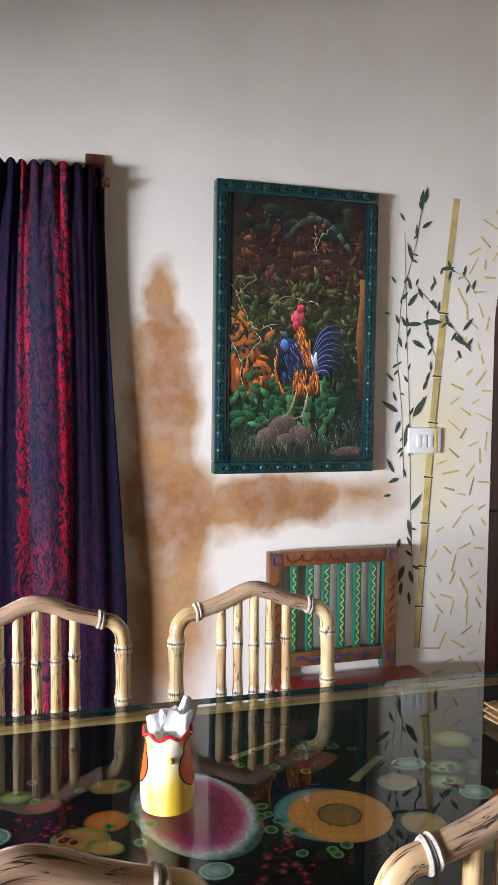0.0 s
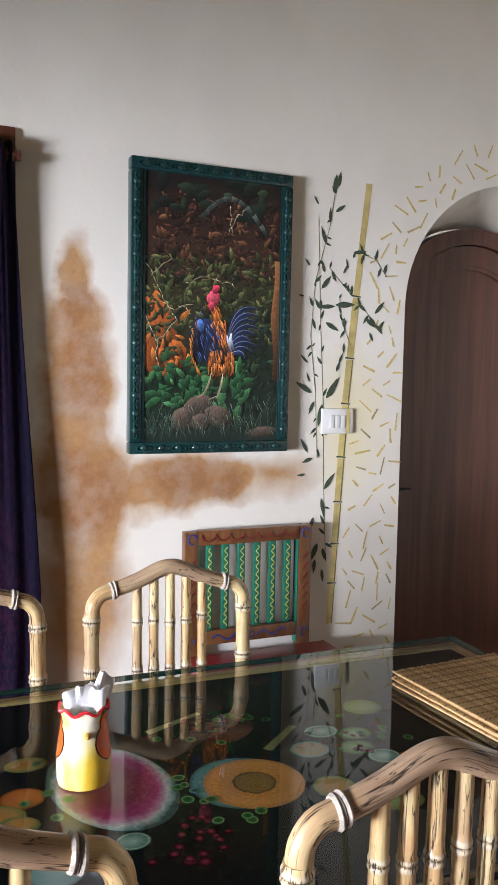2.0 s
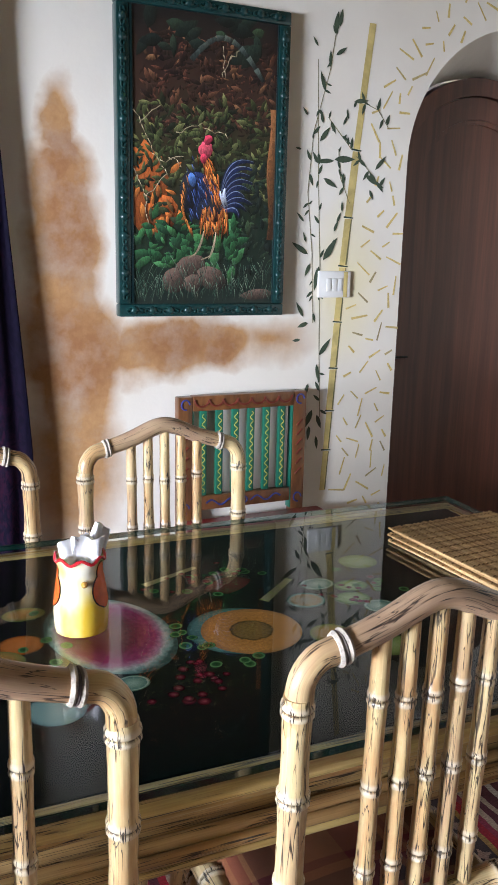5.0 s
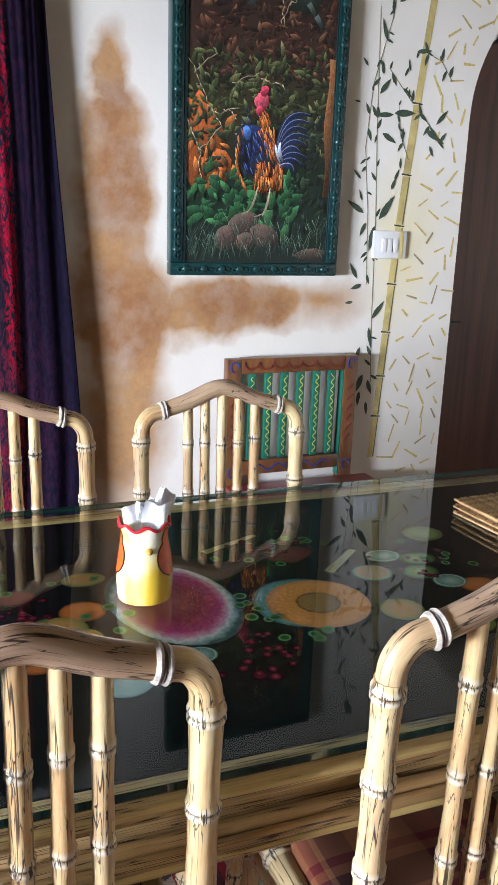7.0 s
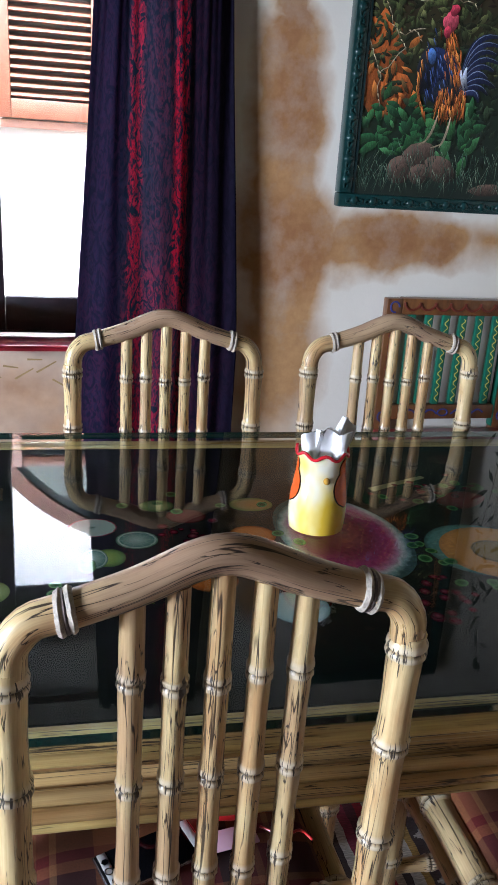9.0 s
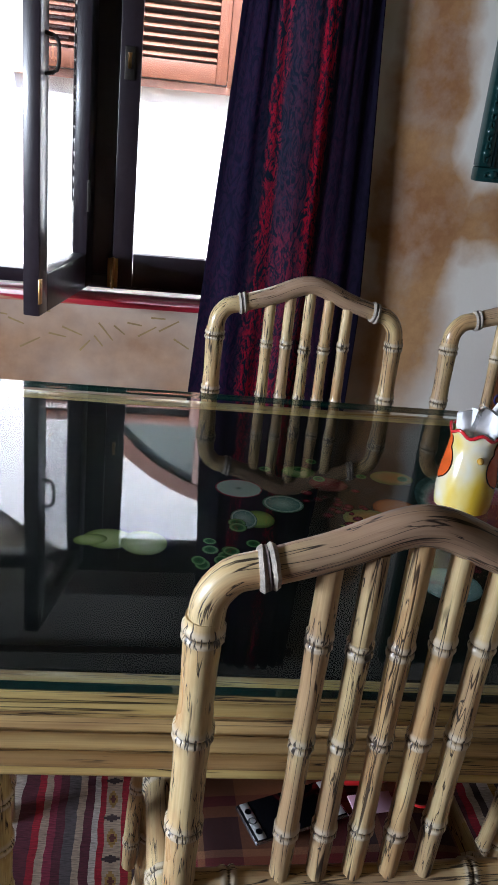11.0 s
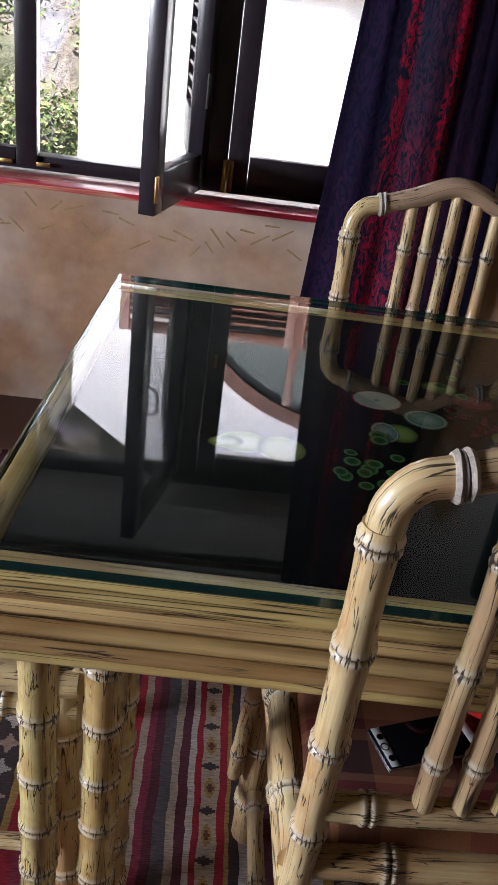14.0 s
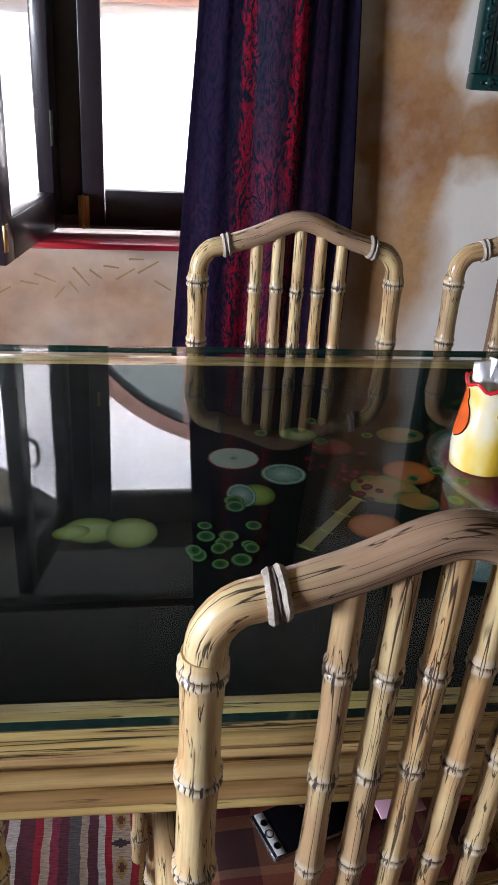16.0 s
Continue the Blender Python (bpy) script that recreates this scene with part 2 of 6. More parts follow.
def wall_material():
    m, t, b = nodes_of("stained_plaster")
    v = coords(t)
    warp = t.nodes.new("ShaderNodeTexNoise")
    t.links.new(v, warp.inputs["Vector"])
    warp.inputs["Scale"].default_value, warp.inputs["Detail"].default_value = 7.0, 6.0
    off = t.nodes.new("ShaderNodeVectorMath")
    off.operation = "MULTIPLY_ADD"
    t.links.new(warp.outputs["Color"], off.inputs[0])
    off.inputs[1].default_value = (0.11, 0, 0.15)
    t.links.new(v, off.inputs[2])
    mp = t.nodes.new("ShaderNodeMapping")
    mp.inputs["Location"].default_value = (-0.055, 0, -0.075)
    t.links.new(off.outputs[0], mp.inputs["Vector"])
    w = mp.outputs[0]
    total = None
    # ellipse at z 0.66: faint stain plus brown shade by the chairs, painted in
    for x, z, rx, rz, k in ((0.565, 1.70, 0.07, 0.17, 2.2), (0.580, 1.52, 0.125, 0.20, 2.6), (0.590, 1.36, 0.145, 0.24, 2.8), (0.585, 1.20, 0.140, 0.24, 2.8), (0.600, 1.03, 0.215, 0.21, 3.0), (0.60, 0.88, 0.18, 0.24, 2.6), (0.60, 0.66, 0.19, 0.38, 1.9),
                            (0.80, 1.00, 0.16, 0.12, 2.0), (0.95, 1.02, 0.23, 0.125, 2.6), (1.12, 1.02, 0.17, 0.10, 2.0), (1.31, 1.03, 0.22, 0.10, 1.1)):
        g = math_node(t, "MULTIPLY", ellipse_mask(t, w, x, z, rx, rz), k, True)
        total = g if total is None else math_node(t, "MAXIMUM", total, g)
    core = None
    for e in ((0.60, 1.00, 0.18, 0.20), (0.60, 1.40, 0.10, 0.22), (0.575, 1.60, 0.07, 0.12), (0.94, 1.03, 0.17, 0.09), (1.11, 1.01, 0.09, 0.06)):
        g = math_node(t, "MULTIPLY", ellipse_mask(t, w, *e), 2.0, True)
        core = g if core is None else math_node(t, "MAXIMUM", core, g)
    low = noise_node(t, v, 2.2, 4)
    mottled = noise_node(t, v, 10, 6, 0.6)
    under = ellipse_mask(t, w, -1.05, 0.36, 1.9, 0.66)
    under = math_node(t, "MULTIPLY", math_node(t, "MULTIPLY", under, 2.2, True), ramp(t, low, [(0.36, 0.6), (0.62, 1.0)]), True)
    amount = math_node(t, "MULTIPLY", total, ramp(t, mottled, [(0.25, 0.72), (0.55, 1.0)]), True)
    plaster = ramp(t, low, [(0.3, (0.69, 0.65, 0.575)), (0.7, (0.76, 0.73, 0.665))])
    fine = noise_node(t, v, 34, 5, 0.65)
    ochre = ramp(t, math_node(t, "ADD", math_node(t, "MULTIPLY", mottled, 0.6), math_node(t, "MULTIPLY", fine, 0.4)), [(0.36, (0.285, 0.132, 0.038)), (0.64, (0.43, 0.232, 0.085))])
    ochre = mix(t, math_node(t, "MULTIPLY", core, ramp(t, fine, [(0.3, 1.0), (0.7, 0.6)]), True), ochre, (0.25, 0.098, 0.024))
    halo = math_node(t, "MULTIPLY", ellipse_mask(t, w, 1.60, 1.24, 0.17, 0.36), 0.75, True)
    plaster = mix(t, halo, plaster, (0.72, 0.63, 0.30))
    col = mix(t, math_node(t, "MULTIPLY", amount, 0.96), plaster, ochre)
    wash = ramp(t, mottled, [(0.3, (0.25, 0.098, 0.028)), (0.7, (0.44, 0.23, 0.10))])
    set_color(t, b, mix(t, math_node(t, "MULTIPLY", under, 0.92), col, wash))
    b.inputs["Roughness"].default_value = 0.85
    bump(t, b, math_node(t, "ADD", noise_node(t, v, 55, 4), math_node(t, "MULTIPLY", low, 3.0)), 0.18, 0.004)
    return m


def door_wood():
    m, t, b = nodes_of("dark_door_wood")
    v = coords(t, "Object", (26, 26, 1.3))
    g, f = noise_node(t, v, 1.0, 5, 0.6, 0.5), noise_node(t, coords(t, "Object", (120, 120, 3)), 1.0, 3)
    col = ramp(t, g, [(0.3, (0.075, 0.022, 0.012)), (0.7, (0.17, 0.055, 0.029))])
    set_color(t, b, mix(t, math_node(t, "MULTIPLY", f, 0.5), col, (0.02, 0.008, 0.006)))
    b.inputs["Roughness"].default_value, b.inputs["Coat Weight"].default_value = 0.42, 0.25
    b.inputs["Coat Roughness"].default_value = 0.25
    bump(t, b, f, 0.15, 0.001)
    return m


def orange_wood():
    m, t, b = nodes_of("orange_chair_wood")
    v = coords(t, "Object", (30, 30, 6))
    g = noise_node(t, v, 1.0, 4, 0.6, 0.4)
    set_color(t, b, ramp(t, g, [(0.3, (0.085, 0.032, 0.012)), (0.7, (0.20, 0.082, 0.026))]))
    b.inputs["Roughness"].default_value, b.inputs["Coat Weight"].default_value = 0.4, 0.3
    return m


def curtain_cloth():
    """Plum damask with red scrolls in upright bands; UV u across 0..1, v in metres."""
    m, t, b = nodes_of("plum_damask")
    c = t.nodes.new("ShaderNodeTexCoord")
    sep = t.nodes.new("ShaderNodeSeparateXYZ")
    t.links.new(c.outputs["UV"], sep.inputs[0])
    scroll = noise_node(t, coords(t, "UV", (17, 13, 1)), 1.0, 2, 0.5, 3.4)
    fine = noise_node(t, coords(t, "UV", (44, 34, 1)), 1.0, 3, 0.5, 2.0)
    wander = math_node(t, "ADD", sep.outputs[0], math_node(t, "MULTIPLY", math_node(t, "SUBTRACT", noise_node(t, coords(t, "UV", (3, 9, 1)), 1.0, 3), 0.5), 0.07))
    narrow = ramp(t, wander, [(0.0, 0.02), (0.28, 0.04), (0.30, 1.0), (0.355, 1.0), (0.38, 0.10), (0.54, 0.14), (0.565, 1.0), (0.635, 1.0), (0.66, 0.04), (1.0, 0.0)])
    wide = ramp(t, wander, [(0.0, 0.03), (0.25, 0.06), (0.30, 1.0), (0.45, 0.6), (0.64, 1.0), (0.68, 0.08), (1.0, 0.0)])
    lower = ramp(t, sep.outputs[1], [(0.70, 1.0), (1.15, 0.0)])
    band = mix(t, lower, narrow, wide)
    big = ramp(t, scroll, [(0.40, 0.0), (0.50, 1.0)])
    red = math_node(t, "MULTIPLY", math_node(t, "MULTIPLY", big, ramp(t, fine, [(0.36, 0.25), (0.50, 1.0)])), band, True)
    ground = ramp(t, sep.outputs[0], [(0.0, (0.006, 0.0055, 0.017)), (0.22, (0.007, 0.007, 0.023)), (0.32, (0.012, 0.020, 0.038)), (0.45, (0.009, 0.013, 0.028)), (0.62, (0.013, 0.021, 0.039)), (0.70, (0.006, 0.005, 0.014)), (1.0, (0.006, 0.005, 0.014))])
    ground = mix(t, 1.0, ground, ramp(t, scroll, [(0.38, 0.8), (0.60, 1.3)]), "MULTIPLY")
    big2 = noise_node(t, coords(t, "UV", (2, 2.2, 1)), 1.0, 2)
    red = math_node(t, "MULTIPLY", red, ramp(t, big2, [(0.36, 0.5), (0.52, 1.0)]), True)
    set_color(t, b, mix(t, red, ground, mix(t, ramp(t, fine, [(0.40, 1.0), (0.62, 0.0)]), (0.42, 0.010, 0.036), (0.16, 0.005, 0.018))))
    b.inputs["Roughness"].default_value = 0.7
    b.inputs["Sheen Weight"].default_value, b.inputs["Sheen Roughness"].default_value = 0.01, 0.4
    b.inputs["Specular IOR Level"].default_value = 0.04
    weave = noise_node(t, coords(t, "UV", (900, 1400, 1)), 1.0, 2)
    bump(t, b, math_node(t, "ADD", weave, math_node(t, "MULTIPLY", red, 1.2)), 0.2, 0.001)
    return m


CRIMSON_WOOL, ROSE_WOOL, PLUM_WOOL, TAN_WOOL, PALE_WOOL, GOLD_WOOL, BROWN_WOOL, GREY_WOOL = (0.36, 0.010, 0.028), (0.27, 0.028, 0.065), (0.11, 0.020, 0.036), (0.46, 0.35, 0.26), (0.56, 0.50, 0.44), (0.38, 0.23, 0.06), (0.055, 0.034, 0.036), (0.11, 0.095, 0.10)
# left edge of each stripe, in metres along the room, and its wool
WEAVE = ((-0.685, CRIMSON_WOOL), (-0.668, TAN_WOOL), (-0.652, BROWN_WOOL), (-0.636, PALE_WOOL), (-0.613, GOLD_WOOL), (-0.597, BROWN_WOOL), (-0.540, GOLD_WOOL), (-0.527, CRIMSON_WOOL), (-0.503, ROSE_WOOL), (-0.486, TAN_WOOL), (-0.468, PLUM_WOOL), (-0.447, TAN_WOOL),
         (-0.430, PLUM_WOOL), (-0.400, PALE_WOOL), (-0.383, PLUM_WOOL), (-0.354, CRIMSON_WOOL), (-0.340, TAN_WOOL), (-0.326, ROSE_WOOL), (-0.313, PLUM_WOOL), (-0.297, GREY_WOOL), (-0.276, TAN_WOOL), (-0.263, PLUM_WOOL), (-0.247, PALE_WOOL), (-0.235, CRIMSON_WOOL),
         (-0.222, TAN_WOOL), (-0.194, CRIMSON_WOOL), (-0.180, GOLD_WOOL), (-0.173, BROWN_WOOL), (-0.155, PALE_WOOL), (-0.138, ROSE_WOOL), (-0.118, PLUM_WOOL))
STRIPES = [((x + 0.685) / 0.59, wool) for x, wool in WEAVE]


def rug_material():
    m, t, b = nodes_of("striped_kilim")
    c = t.nodes.new("ShaderNodeTexCoord")
    sep = t.nodes.new("ShaderNodeSeparateXYZ")
    t.links.new(c.outputs["Object"], sep.inputs[0])
    wob = noise_node(t, coords(t, "Object", (14, 14, 1)), 1.0, 3)
    x = math_node(t, "ADD", sep.outputs[0], math_node(t, "MULTIPLY", math_node(t, "SUBTRACT", wob, 0.5), 0.014))
    x = math_node(t, "DIVIDE", math_node(t, "ADD", x, 0.685), 0.59)
    u = math_node(t, "FRACT", x)
    col = ramp(t, u, STRIPES, True)
    # woven motifs: stepped stars on the dark stripe, lozenges on the tan one
    def lattice(period, centre, rx, ry, color, col, shift=0.0):
        yy = math_node(t, "SUBTRACT", math_node(t, "FRACT", math_node(t, "ADD", math_node(t, "DIVIDE", sep.outputs[1], period), shift)), 0.5)
        yy = math_node(t, "ABSOLUTE", math_node(t, "MULTIPLY", yy, period))
        xx = math_node(t, "MULTIPLY", math_node(t, "ABSOLUTE", math_node(t, "SUBTRACT", u, centre)), 0.59)
        xx = math_node(t, "SNAP", xx, 0.003)
        yy = math_node(t, "SNAP", yy, 0.003)
        d = math_node(t, "ADD", math_node(t, "DIVIDE", xx, rx), math_node(t, "DIVIDE", yy, ry))
        return mix(t, math_node(t, "LESS_THAN", d, 1.0), col, color)
    pinkish, paler = (0.40, 0.26, 0.20), (0.46, 0.41, 0.38)
    for k, wool in ((0, paler), (1, pinkish)):
        col = lattice(0.109, 0.199, 0.019, 0.009, wool, col, 0.29 + 0.5 * k)
        col = lattice(0.109, 0.199, 0.008, 0.021, wool, col, 0.29 + 0.5 * k)
    col = lattice(0.0915, 0.808, 0.009, 0.019, GOLD_WOOL, col)
    col = lattice(0.0915, 0.808, 0.004, 0.007, (0.14, 0.04, 0.03), col)
    col = lattice(0.0915, 0.808, 0.014, 0.007, BROWN_WOOL, col, 0.5)
    weave = noise_node(t, coords(t, "Object", (60, 420, 1)), 1.0, 3)
    soil = noise_node(t, coords(t, "Object", (9, 9, 1)), 1.0, 4)
    col = mix(t, 1.0, col, ramp(t, weave, [(0.3, 0.45), (0.7, 1.15)]), "MULTIPLY")
    col = mix(t, 1.0, col, ramp(t, soil, [(0.3, 0.8), (0.7, 1.1)]), "MULTIPLY")
    set_color(t, b, col)
    b.inputs["Roughness"].default_value = 0.95
    bump(t, b, weave, 0.6, 0.004)
    return m


def plaid_material():
    m, t, b = nodes_of("orange_red_plaid")
    c = t.nodes.new("ShaderNodeTexCoord")
    sep = t.nodes.new("ShaderNodeSeparateXYZ")
    t.links.new(c.outputs["Object"], sep.inputs[0])

    def bands(axis, shift):
        u = math_node(t, "FRACT", math_node(t, "ADD", math_node(t, "DIVIDE", sep.outputs[axis], 0.26), shift))
        return u
    ux, uy = bands(0, 0.37), bands(1, 0.22)
    cx = ramp(t, ux, [(0.0, (0.42, 0.16, 0.055)), (0.36, (0.26, 0.02, 0.02)), (0.54, (0.03, 0.012, 0.012)), (0.62, (0.40, 0.15, 0.06)), (0.66, (0.22, 0.02, 0.02)), (0.70, (0.40, 0.15, 0.06)), (0.74, (0.22, 0.02, 0.02)), (0.80, (0.45, 0.24, 0.10)), (0.83, (0.10, 0.02, 0.02))], True)
    cy = ramp(t, uy, [(0.0, (0.44, 0.18, 0.07)), (0.40, (0.24, 0.02, 0.02)), (0.56, (0.40, 0.20, 0.10)), (0.60, (0.05, 0.015, 0.015)), (0.78, (0.42, 0.17, 0.06)), (0.84, (0.22, 0.02, 0.02)), (0.90, (0.42, 0.17, 0.06))], True)
    col = mix(t, 1.0, mix(t, 0.5, cx, cy), (0.66, 0.60, 0.60), "MULTIPLY")
    weave = noise_node(t, coords(t, "Object", (700, 700, 700)), 1.0, 2)
    set_color(t, b, mix(t, 1.0, col, ramp(t, weave, [(0.3, 0.7), (0.7, 1.1)]), "MULTIPLY"))
    b.inputs["Roughness"].default_value = 0.9
    bump(t, b, weave, 0.3, 0.001)
    return m


def island_colors(name, stops, rough=0.6, relief=0.2, coat=0.0):
    """A joined set of small pieces, each of a colour of its own."""
    m, t, b = nodes_of(name)
    g = t.nodes.new("ShaderNodeNewGeometry")
    col = ramp(t, g.outputs["Random Per Island"], stops)
    n = noise_node(t, coords(t), 90, 4)
    set_color(t, b, mix(t, 1.0, col, ramp(t, n, [(0.25, 0.65), (0.75, 1.2)]), "MULTIPLY"))
    b.inputs["Roughness"].default_value, b.inputs["Coat Weight"].default_value = rough, coat
    if relief:
        bump(t, b, n, relief, 0.001)
    return m


def disc_material(name, stops, spokes=0.0, rough=0.25):
    """A round painted motif: colours from the middle (0) to the rim (1), UV in -1..1."""
    m, t, b = nodes_of(name)
    c = t.nodes.new("ShaderNodeTexCoord")
    ln = t.nodes.new("ShaderNodeVectorMath")
    ln.operation = "LENGTH"
    t.links.new(c.outputs["UV"], ln.inputs[0])
    n = noise_node(t, coords(t, "UV", (5, 5, 1)), 1.0, 5)
    r = math_node(t, "ADD", ln.outputs["Value"], math_node(t, "MULTIPLY", math_node(t, "SUBTRACT", n, 0.5), 0.16))
    col = ramp(t, r, stops)
    if spokes:
        sep = t.nodes.new("ShaderNodeSeparateXYZ")
        t.links.new(c.outputs["UV"], sep.inputs[0])
        ang = math_node(t, "ARCTAN2", sep.outputs[1], sep.outputs[0])
        s = math_node(t, "ABSOLUTE", math_node(t, "SINE", math_node(t, "MULTIPLY", ang, spokes)))
        line = math_node(t, "MULTIPLY", ramp(t, s, [(0.0, 1.0), (0.22, 0.0)]), ramp(t, r, [(0.82, 1.0), (0.86, 0.0)]))
        col = mix(t, line, col, (0.30, 0.42, 0.36))
    col = mix(t, 1.0, col, ramp(t, noise_node(t, coords(t, "UV", (14, 14, 1)), 1.0, 4), [(0.3, 0.7), (0.7, 1.1)]), "MULTIPLY")
    set_color(t, b, col)
    b.inputs["Roughness"].default_value, b.inputs["Specular IOR Level"].default_value = rough, 0.1
    return m


def glass_material(name, tint, rough=0.01):
    """Clear sheet glass: more gloss at a slant."""
    m, t, b = nodes_of(name)
    t.nodes.remove(b)
    out = t.nodes["Material Output"]
    tr, gl, mx, lw = t.nodes.new("ShaderNodeBsdfTransparent"), t.nodes.new("ShaderNodeBsdfGlossy"), t.nodes.new("ShaderNodeMixShader"), t.nodes.new("ShaderNodeLayerWeight")
    tr.inputs[0].default_value, gl.inputs["Roughness"].default_value, lw.inputs["Blend"].default_value = (*tint, 1), rough, 0.5
    fac = math_node(t, "ADD", math_node(t, "MULTIPLY", math_node(t, "POWER", lw.outputs["Facing"], 4.2), 1.1), 0.042, True)
    for a_, b_ in ((fac, mx.inputs[0]), (tr.outputs[0], mx.inputs[1]), (gl.outputs[0], mx.inputs[2]), (mx.outputs[0], out.inputs[0])):
        t.links.new(a_, b_)
    return m


def ceramic():
    """Glazed yellow-white body; the glaze runs from white to yellow in a wandering way."""
    m, t, b = nodes_of("yellow_glaze")
    n = noise_node(t, coords(t, "Object", (14, 14, 9)), 1.0, 3)
    set_color(t, b, ramp(t, n, [(0.36, (0.80, 0.76, 0.62)), (0.50, (0.82, 0.66, 0.22)), (0.62, (0.78, 0.52, 0.04))]))
    b.inputs["Roughness"].default_value, b.inputs["Coat Weight"].default_value = 0.15, 0.8
    return m


def sill_material():
    m, t, b = nodes_of("red_striped_sill_paint")
    v = coords(t, "Object", (2.0, 46, 46))
    w = noise_node(t, v, 1.0, 3, 0.5, 0.2)
    set_color(t, b, ramp(t, w, [(0.40, (0.50, 0.022, 0.045)), (0.56, (0.54, 0.04, 0.05)), (0.60, (0.55, 0.30, 0.18)), (0.66, (0.52, 0.10, 0.08))]))
    b.inputs["Roughness"].default_value, b.inputs["Coat Weight"].default_value = 0.3, 0.35
    return m


def mat_straw():
    m, t, b = nodes_of("straw_matting")
    g = t.nodes.new("ShaderNodeObjectInfo")
    n = noise_node(t, coords(t, "Object", (40, 120, 40)), 1.0, 3)
    col = ramp(t, g.outputs["Random"], [(0.0, (0.26, 0.145, 0.058)), (0.4, (0.47, 0.29, 0.12)), (0.7, (0.57, 0.37, 0.16)), (1.0, (0.66, 0.44, 0.21))])
    set_color(t, b, mix(t, 1.0, col, ramp(t, n, [(0.3, 0.6), (0.7, 1.1)]), "MULTIPLY"))
    b.inputs["Roughness"].default_value = 0.6
    return m


def rock_material():
    m, t, b = nodes_of("hillside_rock")
    v = coords(t)
    n, f = noise_node(t, v, 1.4, 6), noise_node(t, v, 8, 6, 0.65)
    col = ramp(t, n, [(0.35, (0.12, 0.118, 0.128)), (0.5, (0.12, 0.098, 0.072)), (0.62, (0.06, 0.066, 0.03))])
    set_color(t, b, mix(t, 1.0, col, ramp(t, f, [(0.3, 0.45), (0.7, 1.2)]), "MULTIPLY"))
    b.inputs["Roughness"].default_value = 0.9
    bump(t, b, f, 0.8, 0.1)
    return m


WALLM, DOORM, ORANGEW, CURTAINM, RUGM, PLAIDM = wall_material(), door_wood(), orange_wood(), curtain_cloth(), rug_material(), plaid_material()
TOPGLASS = glass_material("table_glass", (0.88, 0.97, 0.92), 0.012)
PANE = glass_material("window_glass", (0.97, 0.98, 0.98), 0.0)
GLASSEDGE = simple("green_glass_edge", (0.002, 0.024, 0.020), 0.12, 0, 0.3, 60, 0.1, 0.5)
PANEL = simple("black_lacquer_panel", (0.003, 0.0045, 0.0045), 0.5, 0, 0.15, 4, 0.0)
PANEL.node_tree.nodes["Principled BSDF"].inputs["Specular IOR Level"].default_value = 0.05
CERAMIC, SILL, STRAW, ROCK = ceramic(), sill_material(), mat_straw(), rock_material()
ORANGEGLAZE = simple("orange_glaze", (0.72, 0.12, 0.02), 0.15, 0, 0.25, 60, 0, 0.8)
REDGLAZE = simple("red_glaze", (0.62, 0.02, 0.03), 0.15, 0, 0.15, 60, 0, 0.8)
BLACKLINE = simple("dark_brown_line", (0.03, 0.008, 0.006), 0.2, 0, 0.1, 60, 0, 0.6)
LEAFINK = island_colors("leaf_paint", [(0.0, (0.016, 0.03, 0.022)), (0.45, (0.03, 0.055, 0.035)), (0.7, (0.09, 0.11, 0.06)), (1.0, (0.24, 0.25, 0.15))], 0.7, 0)
STEMINK = simple("stem_paint", (0.16, 0.15, 0.07), 0.7, 0, 0.5, 60, 0)
STALKINK = simple("stalk_paint", (0.56, 0.45, 0.17), 0.7, 0, 0.45, 22, 0)
FLECKINK = island_colors("fleck_paint", [(0.0, (0.66, 0.53, 0.19)), (0.7, (0.62, 0.46, 0.15)), (0.92, (0.46, 0.38, 0.17)), (1.0, (0.24, 0.20, 0.12))], 0.7, 0)

# ---- builders ----


def thing(name, label, category, m=None, group="", kind=""):
    ob = new(name)
    ob.empty_display_size = 0.05
    if m is not None:
        ob.matrix_world = m
    return tagged(ob, label, category, group, kind)


def mesh_of(name, bm, mats, smooth=True):
    me = bpy.data.meshes.new(name)
    bm.normal_update()
    bm.to_mesh(me)
    bm.free()
    for mt in mats if isinstance(mats, (list, tuple)) else [mats]:
        me.materials.append(mt)
    if smooth:
        me.polygons.foreach_set("use_smooth", [True] * len(me.polygons))
        me.set_sharp_from_angle(angle=radians(40))
    return me


def part(name, bm, material, parent=None, label="", smooth=True):
    ob = new(name, mesh_of(name, bm, material, smooth))
    if parent is not None:
        ob.parent = parent
    if label:
        ob["label"] = label
    return ob


def solid(name, bm, material, label, category, group="", kind="", m=None, smooth=True):
    ob = part(name, bm, material, None, "", smooth)
    if m is not None:
        ob.matrix_world = m
    return tagged(ob, label, category, group, kind)


def box(x0, x1, y0, y1, z0, z1, bevel=0.0, bm=None, segments=2):
    b = bmesh.new()
    bmesh.ops.create_cube(b, size=1)
    for v in b.verts:
        v.co = Vector((x0 + (v.co.x + 0.5) * (x1 - x0), y0 + (v.co.y + 0.5) * (y1 - y0), z0 + (v.co.z + 0.5) * (z1 - z0)))
    if bevel:
        bmesh.ops.bevel(b, geom=b.edges[:], offset=bevel, segments=segments, profile=0.5, affect="EDGES")
    plank_uv(b)
    return join(bm, b)


